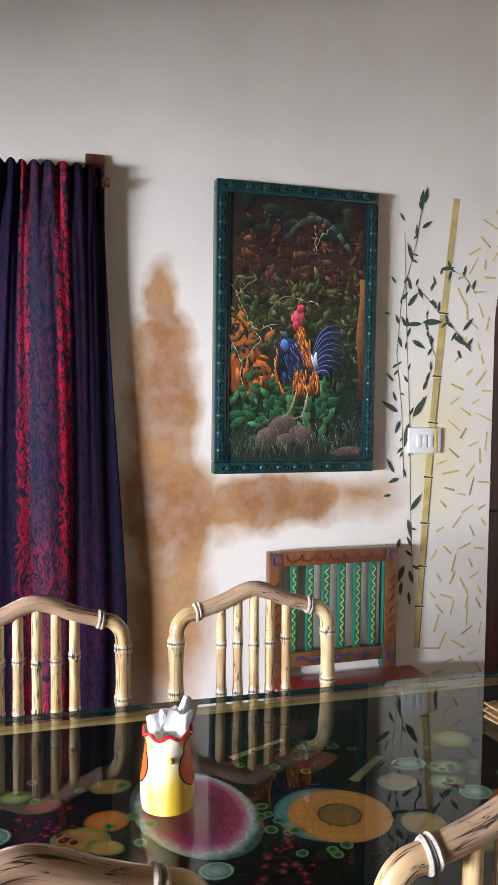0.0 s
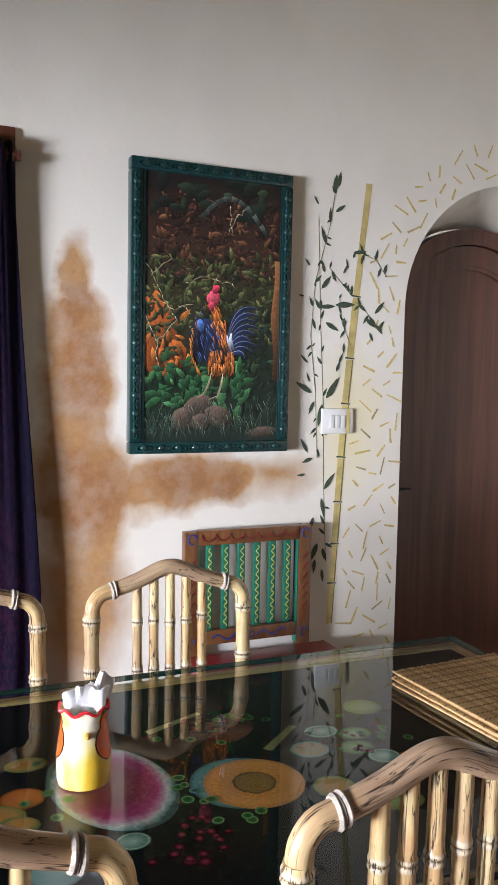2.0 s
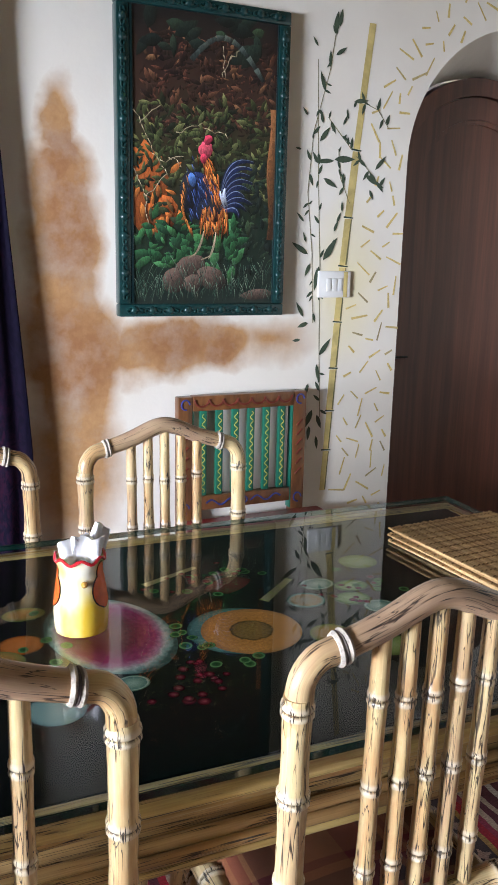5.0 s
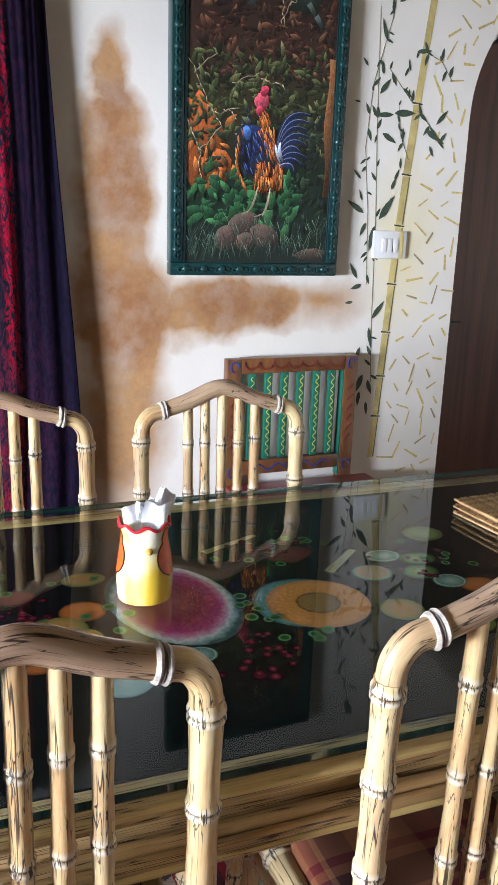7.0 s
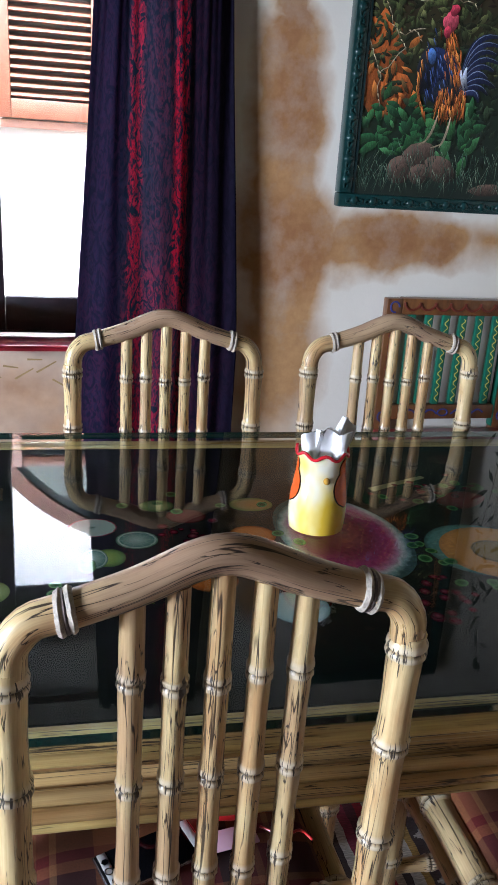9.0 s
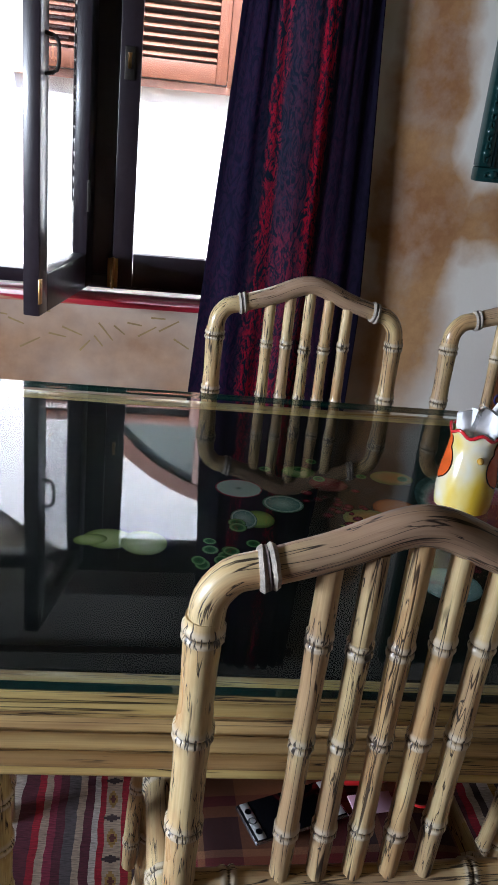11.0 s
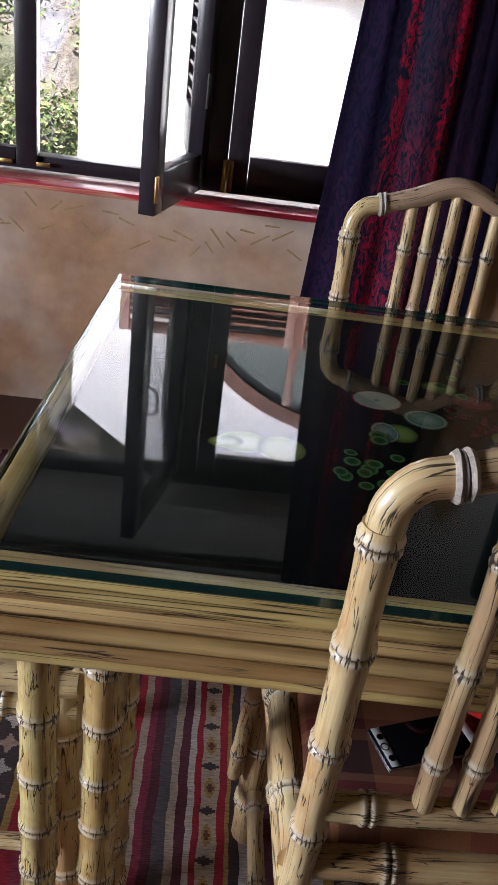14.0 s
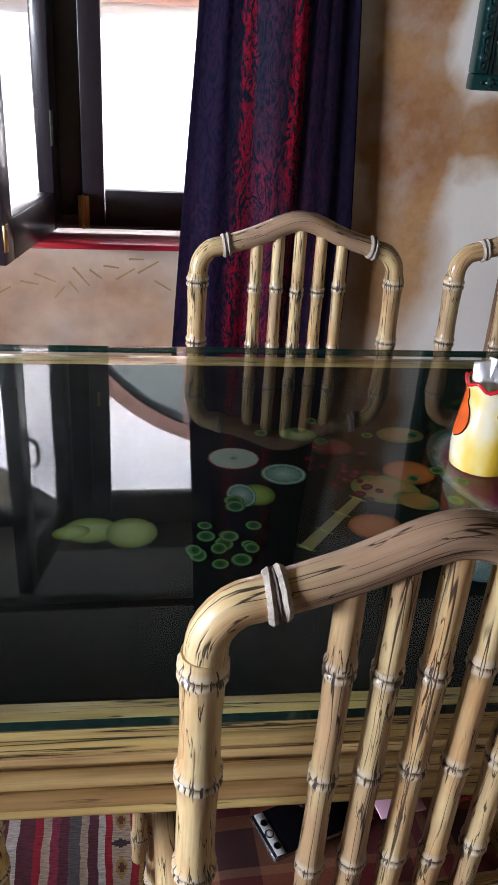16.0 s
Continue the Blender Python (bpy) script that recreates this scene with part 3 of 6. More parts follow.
def plank_uv(b):
    """UV in metres, v along the longest side."""
    lay = b.loops.layers.uv.verify()
    ext = [max(v.co[i] for v in b.verts) - min(v.co[i] for v in b.verts) for i in range(3)]
    long = ext.index(max(ext))
    rest = [i for i in range(3) if i != long]
    for f in b.faces:
        for lp in f.loops:
            lp[lay].uv = (lp.vert.co[rest[0]] + lp.vert.co[rest[1]], lp.vert.co[long])


def join(bm, b):
    if bm is None:
        return b
    me = bpy.data.meshes.new("tmp")
    b.to_mesh(me)
    b.free()
    bm.from_mesh(me)
    bpy.data.meshes.remove(me)
    return bm


def smooth_path(pts, step=0.012):
    """A rounded path through corner points: Catmull-Rom, sampled."""
    p = [Vector(q) for q in pts]
    p = [2 * p[0] - p[1]] + p + [2 * p[-1] - p[-2]]
    out = []
    for i in range(1, len(p) - 2):
        n = max(2, int((p[i + 1] - p[i]).length / step))
        for k in range(n):
            t = k / n
            a, b, c, d = p[i - 1], p[i], p[i + 1], p[i + 2]
            out.append(0.5 * (2 * b + (c - a) * t + (2 * a - 5 * b + 4 * c - d) * t * t + (3 * b - a - 3 * c + d) * t ** 3))
    out.append(p[-2])
    return out


def tube(pts, r, joints=(), sides=10, caps=True, bm=None, flare=0.21, wob=0.0, seed=0, tone=None):
    """A round pole along pts. joints: lengths along it where a raised double ring sits. r: one radius or a function of length."""
    pts = [Vector(q) for q in pts]
    run = [0.0]
    for a, b in zip(pts, pts[1:]):
        run.append(run[-1] + (b - a).length)
    total = run[-1]

    def at(s):
        for i in range(len(pts) - 1):
            if s <= run[i + 1] or i == len(pts) - 2:
                f = (s - run[i]) / max(1e-9, run[i + 1] - run[i])
                return pts[i].lerp(pts[i + 1], f), (pts[i + 1] - pts[i]).normalized()
    stops = set(run)
    for j in joints:
        for d in (-0.045, -0.02, -0.010, -0.0065, -0.003, 0.0, 0.003, 0.0065, 0.010, 0.02):
            if 0 < j + d < total:
                stops.add(j + d)
    stops = sorted(stops)
    clean = [stops[0]]
    for s in stops[1:]:
        if s - clean[-1] > 0.0012:
            clean.append(s)
    b = bmesh.new()
    lay = b.loops.layers.uv.verify()
    jl = b.verts.layers.float.new("joint")
    rl = b.verts.layers.float.new("ring")
    gl = b.verts.layers.float.new("groove")
    tl = b.verts.layers.float.new("tone")
    rings, side = [], None
    base = r(0) if callable(r) else r
    for s in clean:
        c, d = at(s)
        ref = Vector((0, 1, 0)) if abs(d.y) < 0.8 else Vector((1, 0, 0))
        side = d.cross(ref).normalized()
        up = side.cross(d).normalized()
        rr = r(s) if callable(r) else r
        near, band, dip = 0.0, 0.0, 0.0
        for j in joints:
            x = s - j
            if abs(x) <= 0.0075:
                rr *= 1 + flare * (0.35 if abs(x) < 0.0015 else 1.0)
                band = 0.0 if abs(x) < 0.0015 else 1.0
                dip = max(dip, 1.0 if abs(x) < 0.0015 else 0.0)
            elif abs(x) < 0.0225:
                rr *= 1 + 0.25 * flare
            if -0.04 < x < 0.02:
                near = max(near, 1.0 if abs(x) < 0.004 else max(0.0, 0.85 + x / 0.045 if x < 0 else 0.85 - x / 0.024))
        rr *= 1 + wob * (noise.noise(Vector((seed, s * 9, 0))))
        ring = []
        for k in range(sides):
            a = 2 * math.pi * k / sides
            v = b.verts.new(c + (side * math.cos(a) + up * math.sin(a)) * rr)
            v[jl] = near
            v[rl] = band
            v[gl] = dip
            v[tl] = tone(s / total) if tone else 0.0
            ring.append(v)
        rings.append((ring, s, rr))
    for (ra, sa, qa), (rb, sb, qb) in zip(rings, rings[1:]):
        for k in range(sides):
            n = (k + 1) % sides
            f = b.faces.new((ra[k], ra[n], rb[n], rb[k]))
            u0, u1 = 2 * math.pi * base * k / sides, 2 * math.pi * base * (k + 1) / sides
            for lp, uv in zip(f.loops, ((u0, sa), (u1, sa), (u1, sb), (u0, sb))):
                lp[lay].uv = uv
    if caps:
        b.faces.new(rings[0][0][::-1])
        b.faces.new(rings[-1][0])
    bmesh.ops.recalc_face_normals(b, faces=b.faces[:])
    return join(bm, b)


def ring_at(c, axis, R, r, bm=None, seg=18, sides=6):
    """A cord ring round an axis."""
    axis = Vector(axis).normalized()
    ref = Vector((0, 0, 1)) if abs(axis.z) < 0.8 else Vector((1, 0, 0))
    e1 = axis.cross(ref).normalized()
    e2 = axis.cross(e1)
    b = bmesh.new()
    rows = []
    for i in range(seg):
        a = 2 * math.pi * i / seg
        out = e1 * math.cos(a) + e2 * math.sin(a)
        rows.append([b.verts.new(Vector(c) + out * (R + r * math.cos(q)) + axis * r * math.sin(q)) for q in [2 * math.pi * k / sides for k in range(sides)]])
    for i in range(seg):
        for k in range(sides):
            b.faces.new((rows[i][k], rows[(i + 1) % seg][k], rows[(i + 1) % seg][(k + 1) % sides], rows[i][(k + 1) % sides]))
    bmesh.ops.recalc_face_normals(b, faces=b.faces[:])
    return join(bm, b)


def lathe(profile, bm=None, seg=28, squash=1.0):
    b = bmesh.new()
    rows = [[b.verts.new((r * math.cos(2 * math.pi * k / seg), squash * r * math.sin(2 * math.pi * k / seg), z)) for k in range(seg)] for r, z in profile]
    for a, c in zip(rows, rows[1:]):
        for k in range(seg):
            b.faces.new((a[k], a[(k + 1) % seg], c[(k + 1) % seg], c[k]))
    b.faces.new(rows[0][::-1])
    return join(bm, b)


def flat_shape(points, y, depth, bm=None, axis="y"):
    """A thin painted shape: an outline in x and z on a wall (axis y), or x and y on a table (axis z), with a little body."""
    b = bmesh.new()
    lay = b.loops.layers.uv.verify()
    mk = (lambda p, d: (p[0], y - d, p[1])) if axis == "y" else (lambda p, d: (p[0], p[1], y + d))
    top = [b.verts.new(mk(p, depth)) for p in points]
    low = [b.verts.new(mk(p, 0)) for p in points]
    b.faces.new(top)
    for i in range(len(points)):
        j = (i + 1) % len(points)
        b.faces.new((top[i], top[j], low[j], low[i]))
    cx, cy = sum(p[0] for p in points) / len(points), sum(p[1] for p in points) / len(points)
    ex, ey = max(abs(p[0] - cx) for p in points), max(abs(p[1] - cy) for p in points)
    for f in b.faces:
        for lp in f.loops:
            q = (lp.vert.co.x, lp.vert.co.z if axis == "y" else lp.vert.co.y)
            lp[lay].uv = ((q[0] - cx) / max(ex, 1e-6), (q[1] - cy) / max(ey, 1e-6))
    bmesh.ops.recalc_face_normals(b, faces=b.faces[:])
    return join(bm, b)


def leaf_outline(x, z, length, width, angle, n=5):
    a, out = radians(angle), []
    for i in range(n + 1):
        t = i / n
        w = width * math.sin(math.pi * min(1, t ** 0.8)) * 0.5
        out.append((t * length, w))
    for i in range(n - 1, 0, -1):
        t = i / n
        out.append((t * length, -width * math.sin(math.pi * min(1, t ** 0.8)) * 0.5))
    return [(x + p * math.cos(a) - q * math.sin(a), z + p * math.sin(a) + q * math.cos(a)) for p, q in out]


def oval(x, z, rx, rz, angle=0.0, n=24, jitter=0.0, rnd=None):
    a = radians(angle)
    out = []
    for i in range(n):
        q = 2 * math.pi * i / n
        k = 1 + (rnd.uniform(-jitter, jitter) if rnd else 0)
        p, s = rx * k * math.cos(q), rz * k * math.sin(q)
        out.append((x + p * math.cos(a) - s * math.sin(a), z + p * math.sin(a) + s * math.cos(a)))
    return out


def stroke(x0, z0, x1, z1, w):
    d = Vector((x1 - x0, z1 - z0)).normalized()
    n = Vector((-d.y, d.x)) * w / 2
    return [(x0 + n.x, z0 + n.y), (x0 - n.x, z0 - n.y), (x1 - n.x * 0.7, z1 - n.y * 0.7), (x1 + n.x * 0.7, z1 + n.y * 0.7)]


# ---- the room ----
WALL, BACK, TOP = 2.765, 3.065, 3.0
WEST, EAST, SOUTH = -3.0, 3.6, -2.8
WX0, WX1, WZ0, WZ1 = -1.62, 0.30, 0.67, 1.86
AX, AR, AZ = 2.345, 0.508, 1.672


def north_wall():
    b = bmesh.new()

    def quad(*p):
        b.faces.new([b.verts.new(q) for q in p])

    def sheet(x0, x1, za, zb, ta, tb):
        for y in (WALL, BACK):
            quad((x0, y, za), (x1, y, zb), (x1, y, tb), (x0, y, ta))
    sheet(WEST - 0.3, WX0, -0.1, -0.1, TOP, TOP)
    sheet(WX0, WX1, -0.1, -0.1, WZ0, WZ0)
    sheet(WX0, WX1, WZ1, WZ1, TOP, TOP)
    sheet(WX1, AX - AR, -0.1, -0.1, TOP, TOP)
    n = 32
    arc = [(AX - AR * math.cos(math.pi * i / n), AZ + AR * math.sin(math.pi * i / n)) for i in range(n + 1)]
    br = 0.475
    arc2 = [(AX - br * math.cos(math.pi * i / n), AZ - 0.092 + br * math.sin(math.pi * i / n)) for i in range(n + 1)]
    for (xa, za), (xb, zb), (xc, zc), (xd, zd) in zip(arc, arc[1:], arc2, arc2[1:]):
        quad((xa, WALL, za), (xb, WALL, zb), (xb, WALL, TOP), (xa, WALL, TOP))
        quad((xa, WALL, za), (xb, WALL, zb), (xd, BACK, zd), (xc, BACK, zc))
    for xa, xb in ((AX - AR, AX - br), (AX + AR, AX + br)):
        quad((xa, WALL, 0), (xa, WALL, AZ), (xb, BACK, AZ - 0.092), (xb, BACK, 0))
    sheet(AX + AR, EAST + 0.3, -0.1, -0.1, TOP, TOP)
    for z in (WZ0, WZ1):
        quad((WX0, WALL, z), (WX1, WALL, z), (WX1, BACK, z), (WX0, BACK, z))
    for x in (WX0, WX1):
        quad((x, WALL, WZ0), (x, WALL, WZ1), (x, BACK, WZ1), (x, BACK, WZ0))
    b.normal_update()
    for f in b.faces:
        c = f.calc_center_median()
        if (abs(c.y - WALL) < 0.001 and f.normal.y > 0) or (abs(c.y - BACK) < 0.001 and f.normal.y < 0):
            f.normal_flip()
    return b


solid("wall_north", north_wall(), WALLM, "cream plaster wall with ochre water stains and painted flecks", "wall", kind="structure", smooth=False)
solid("floor", box(WEST - 0.3, EAST + 0.3, SOUTH - 0.3, BACK, -0.1, 0.0), FLOORM, "dark red polished floor", "floor", kind="structure")
solid("ceiling", box(WEST - 0.3, EAST + 0.3, SOUTH - 0.3, BACK, TOP + 0.002, TOP + 0.06), CEIL, "plain dark ochre ceiling, unseen, tinting the bounced light", "ceiling", kind="structure")
solid("wall_south", box(WEST, EAST, SOUTH - 0.25, SOUTH, 0.002, TOP), PLAINWALL, "plain cream plaster wall", "wall", kind="structure")
solid("wall_east", box(EAST, EAST + 0.25, SOUTH - 0.25, WALL - 0.002, 0.002, TOP), PLAINWALL, "plain cream plaster wall", "wall", kind="structure")
west = box(WEST - 0.25, WEST, SOUTH - 0.25, -0.30, 0.002, TOP)
box(WEST - 0.25, WEST, 1.15, WALL - 0.002, 0.002, TOP, bm=west)
box(WEST - 0.25, WEST, -0.299, 1.149, 0.002, 0.70, bm=west)
box(WEST - 0.25, WEST, -0.299, 1.149, 1.44, TOP, bm=west)
solid("wall_west", west, PLAINWALL, "plain cream plaster wall with a wide window opening", "wall", kind="structure")
solid("window_sill", box(WX0 + 0.003, WX1 - 0.003, WALL - 0.016, 2.90, WZ0 - 0.001, WZ0 + 0.018, 0.006), SILL, "glossy red painted window sill with thin ochre stripes", "window sill", kind="structure")


# ---- window ----
def window():
    w = thing("window_1", "dark plum wooden casement window with one leaf open inward", "window", kind="structure")
    y0, y1 = 2.905, 2.965
    z0, z1 = WZ0 + 0.019, WZ1 - 0.002
    part("window_frame", box(WX0 + 0.002, WX1 - 0.002, y0 + 0.01, y1 + 0.02, z0, z0 + 0.042, 0.004), DARKWOOD, w)
    part("window_frame", box(WX0 + 0.002, WX1 - 0.002, y0 + 0.01, y1 + 0.02, z1 - 0.05, z1, 0.004), DARKWOOD, w)
    for x, hw in ((WX0 + 0.03, 0.03), (-0.349, 0.046), (WX1 - 0.03, 0.03)):
        part("window_frame", box(x - hw, x + hw, y0 + 0.01, y1 + 0.02, z0 + 0.043, z1 - 0.051, 0.004), DARKWOOD, w)

    def leaf(m, width, name="casement", low=0.085):
        za, zb = z0 + 0.012, z1 - 0.055
        b = box(0, 0.062, -0.022, 0.022, za, zb, 0.004)
        box(width - 0.062, width, -0.022, 0.022, za, zb, 0.004, b)
        box(0.063, width - 0.063, -0.0215, 0.0215, za, za + low + 0.02, 0.004, b)
        box(0.063, width - 0.063, -0.0215, 0.0215, zb - 0.075, zb, 0.004, b)
        lf = part(name, b, DARKWOOD, w)
        lf.matrix_local = m
        pane = part("pane", box(0.06, width - 0.06, -0.003, 0.003, za + low + 0.015, zb - 0.07), PANE, lf, "clear glass pane", False)
        pane.visible_shadow = False
        return lf

    def hinge(x, y, z, parent):
        h = box(x - 0.016, x + 0.016, y - 0.004, y + 0.002, z - 0.045, z + 0.045, 0.001)
        tube([(x, y - 0.006, z - 0.048), (x, y - 0.006, z + 0.048)], 0.0055, (0.024, 0.048, 0.072), 8, bm=h, flare=0.12)
        part("hinge", h, BRASS, parent, "worn brass hinge")

    yc = (y0 + y1) / 2 - 0.02
    leaf(pose(-0.302, yc, 0), 0.55)
    leaf(pose(-1.50, yc, 0), 0.634, low=0.03)
    swing = leaf(pose(-0.385, yc - 0.012, 0, 0, 0, 180 + 76.5), 0.455)
    hinge(-0.300, yc - 0.026, 0.745, w)
    for hx in (-0.955, -0.845):
        part("hinge", box(hx - 0.02, hx + 0.02, yc - 0.030, yc - 0.024, 0.705, 0.717, 0.001), BRASS, w, "worn brass hinge")
    latch = box(-0.288, -0.258, yc - 0.03, yc - 0.022, 1.30, 1.39, 0.003)
    part("latch_plate", latch, IRON, w, "dark iron latch plate")
    part("latch_knob", tube([(-0.273, yc - 0.03, 1.335), (-0.273, yc - 0.04, 1.335), (-0.273, yc - 0.043, 1.372)], 0.006, (), 8), BRASS, w, "brass latch knob")
    # parts of the swung leaf are in its own measure
    hx = 0.445
    h = box(hx - 0.004, hx + 0.013, 0.02, 0.026, 0.735, 0.80, 0.001)
    part("hinge", h, BRASS, swing, "worn brass hinge")
    grip = smooth_path([(0.42, 0.022, 1.29), (0.42, 0.05, 1.30), (0.42, 0.056, 1.335), (0.42, 0.05, 1.37), (0.42, 0.022, 1.38)], 0.006)
    part("pull_handle", tube(grip, 0.005, (), 8), IRON, swing, "dark iron pull handle")
    part("bolt", tube([(0.06, 0.024, 0.93), (0.06, 0.024, 1.02)], 0.005, (0.03, 0.07), 8), IRON, swing)
    return w


window()


# ---- arched door ----
def arch_ring(cx, cz, r0, r1, y0, y1, z0, n=36):
    """An arched band with legs down to z0."""
    b = bmesh.new()

    def line(r):
        return [(cx - r, z0)] + [(cx - r * math.cos(math.pi * i / n), cz + r * math.sin(math.pi * i / n)) for i in range(n + 1)] + [(cx + r, z0)]
    rows = []
    for (xa, za), (xb, zb) in zip(line(r0), line(r1)):
        rows.append([b.verts.new(p) for p in ((xa, y0, za), (xb, y0, zb), (xb, y1, zb), (xa, y1, za))])
    for a, c in zip(rows, rows[1:]):
        for k in range(4):
            b.faces.new((a[k], a[(k + 1) % 4], c[(k + 1) % 4], c[k]))
    b.faces.new(rows[0])
    b.faces.new(rows[-1][::-1])
    bmesh.ops.recalc_face_normals(b, faces=b.faces[:])
    return b


def arch_slab(cx, cz, r, y0, y1, z0, n=36):
    b = bmesh.new()
    pts = [(cx + r, z0), (cx - r, z0)] + [(cx - r * math.cos(math.pi * i / n), cz + r * math.sin(math.pi * i / n)) for i in range(n + 1)]
    f0 = [b.verts.new((x, y0, z)) for x, z in pts]
    f1 = [b.verts.new((x, y1, z)) for x, z in pts]
    b.faces.new(f0)
    b.faces.new(f1[::-1])
    for i in range(len(pts)):
        j = (i + 1) % len(pts)
        b.faces.new((f0[i], f0[j], f1[j], f1[i]))
    bmesh.ops.recalc_face_normals(b, faces=b.faces[:])
    return b


def door():
    d = thing("door_1", "closed dark brown arched wooden door deep in its opening", "door", kind="structure")
    cz = AZ - 0.097
    part("door_frame", arch_ring(AX, cz, 0.405, 0.472, 2.985, 3.06, 0.0), DOORM, d)
    leaf = part("door_leaf", arch_ring(AX, cz, 0.315, 0.401, 3.0, 3.045, 0.012), DOORM, d)
    part("panel", arch_slab(AX, cz, 0.318, 3.012, 3.04, 0.012), DOORM, leaf)
    part("panel_moulding", arch_ring(AX, cz, 0.298, 0.314, 3.002, 3.0125, 0.012), DOORM, leaf)
    for z in (0.42, 1.02, 1.50):
        h = box(AX + 0.394, AX + 0.414, 2.979, 2.984, z - 0.05, z + 0.05, 0.001)
        tube([(AX + 0.403, 2.976, z - 0.052), (AX + 0.403, 2.976, z + 0.052)], 0.005, (0.03, 0.052, 0.075), 8, bm=h)
        part("hinge", h, BRASS, d, "brass door hinge")
    part("latch", tube([(AX - 0.39, 2.992, 0.93), (AX - 0.29, 2.992, 0.93)], 0.005, (0.03,), 8), IRON, leaf, "thin metal door latch")
    return d


door()
solid("backing_wall", box(AX - 0.6, AX + 0.6, BACK + 0.004, BACK + 0.05, 0.0, 2.3), PLAINWALL, "plain wall behind the door", "wall", kind="structure")

# ---- curtain and rail ----


def curtain():
    b = bmesh.new()
    lay = b.loops.layers.uv.verify()
    nu, nv = 120, 60
    rows = []
    for j in range(nv + 1):
        v = j / nv
        z = 2.068 - v * 2.03
        xl, xr = 0.035 - 0.10 * v, 0.375 + 0.068 * min(1.0, v * 1.5)
        row = []
        for i in range(nu + 1):
            u = i / nu
            ease = 0.55 + 0.45 * v
            phase = 2 * math.pi * (3.4 * u + 0.14 * math.sin(2.2 * v + 5 * u))
            fold = math.sin(phase) * 0.014 * ease * (0.8 + 0.4 * math.sin(3.1 * u + 1.0)) + 0.0035 * math.sin(2.3 * phase + 2 * v) * ease + 0.0022 * math.sin(5.1 * phase - 3 * v) * max(0.0, 1 - 1.6 * v)
            fold *= 1.0 if v > 0.06 else 0.6 + 0.4 * v / 0.06
            pinch = 0.013 * math.sin(2 * math.pi * 9 * u) * max(0.0, 1 - v * 9)
            x = xl + (xr - xl) * u + 0.006 * math.sin(phase * 0.5 + 5 * v)
            y = 2.672 + fold + pinch + 0.012 * math.sin(4 * v + 7 * u)
            if u > 0.7:
                y += 0.02 * (u - 0.7) / 0.3
            zz = z + (0.018 * abs(math.sin(2 * math.pi * 4.5 * u)) * (1 if j == 0 else 0.4) if j < 2 else 0)
            row.append(b.verts.new((x, y, zz)))
        rows.append(row)
    for j in range(nv):
        for i in range(nu):
            f = b.faces.new((rows[j][i], rows[j][i + 1], rows[j + 1][i + 1], rows[j + 1][i]))
            for lp, (a, c) in zip(f.loops, ((i, j), (i + 1, j), (i + 1, j + 1), (i, j + 1))):
                lp[lay].uv = (a / nu, 2.068 - c / nv * 2.03)
    ob = solid("curtain", b, CURTAINM, "floor-length plum and red damask curtain drawn to one side", "curtain")
    s = ob.modifiers.new("thickness", "SOLIDIFY")
    s.thickness = 0.003
    return ob


curtain()
rod = thing("curtain_rail", "dark wooden curtain rail on a square wall bracket", "curtain rail")
part("rod", tube([(-1.75, 2.70, 2.045), (0.378, 2.70, 2.045)], 0.012, (), 12), DOORM, rod)
part("finial", tube([(0.379, 2.70, 2.045), (0.392, 2.70, 2.045)], 0.016, (), 12), DOORM, rod)
part("bracket", box(0.325, 0.384, 2.744, 2.764, 1.90, 2.140, 0.003), DOORM, rod)
part("bracket_arm", box(0.345, 0.372, 2.69, 2.741, 2.025, 2.065, 0.003), DOORM, rod)
part("bracket", box(-1.62, -1.56, 2.742, 2.764, 1.93, 2.140, 0.003), DOORM, rod)

# ---- switch ----
sw = thing("light_switch", "white plastic light switch plate with three rockers", "light switch")
part("plate", box(1.480, 1.614, 2.752, 2.764, 1.190, 1.284, 0.004), PLASTIC, sw)
part("painted_edge", box(1.584, 1.600, 2.7512, 2.7519, 1.192, 1.282, 0.0002), STALKINK, sw, "painted yellow bamboo stripe")
for i in range(3):
    part("rocker", box(1.512 + i * 0.023, 1.531 + i * 0.023, 2.747, 2.7515, 1.212, 1.258, 0.002), PLASTIC, sw)

# ---- table ----
TABLE = pose(-0.492, 0.944, 0, 0, 0, -1.7)
TL, TW = 1.777, 0.857


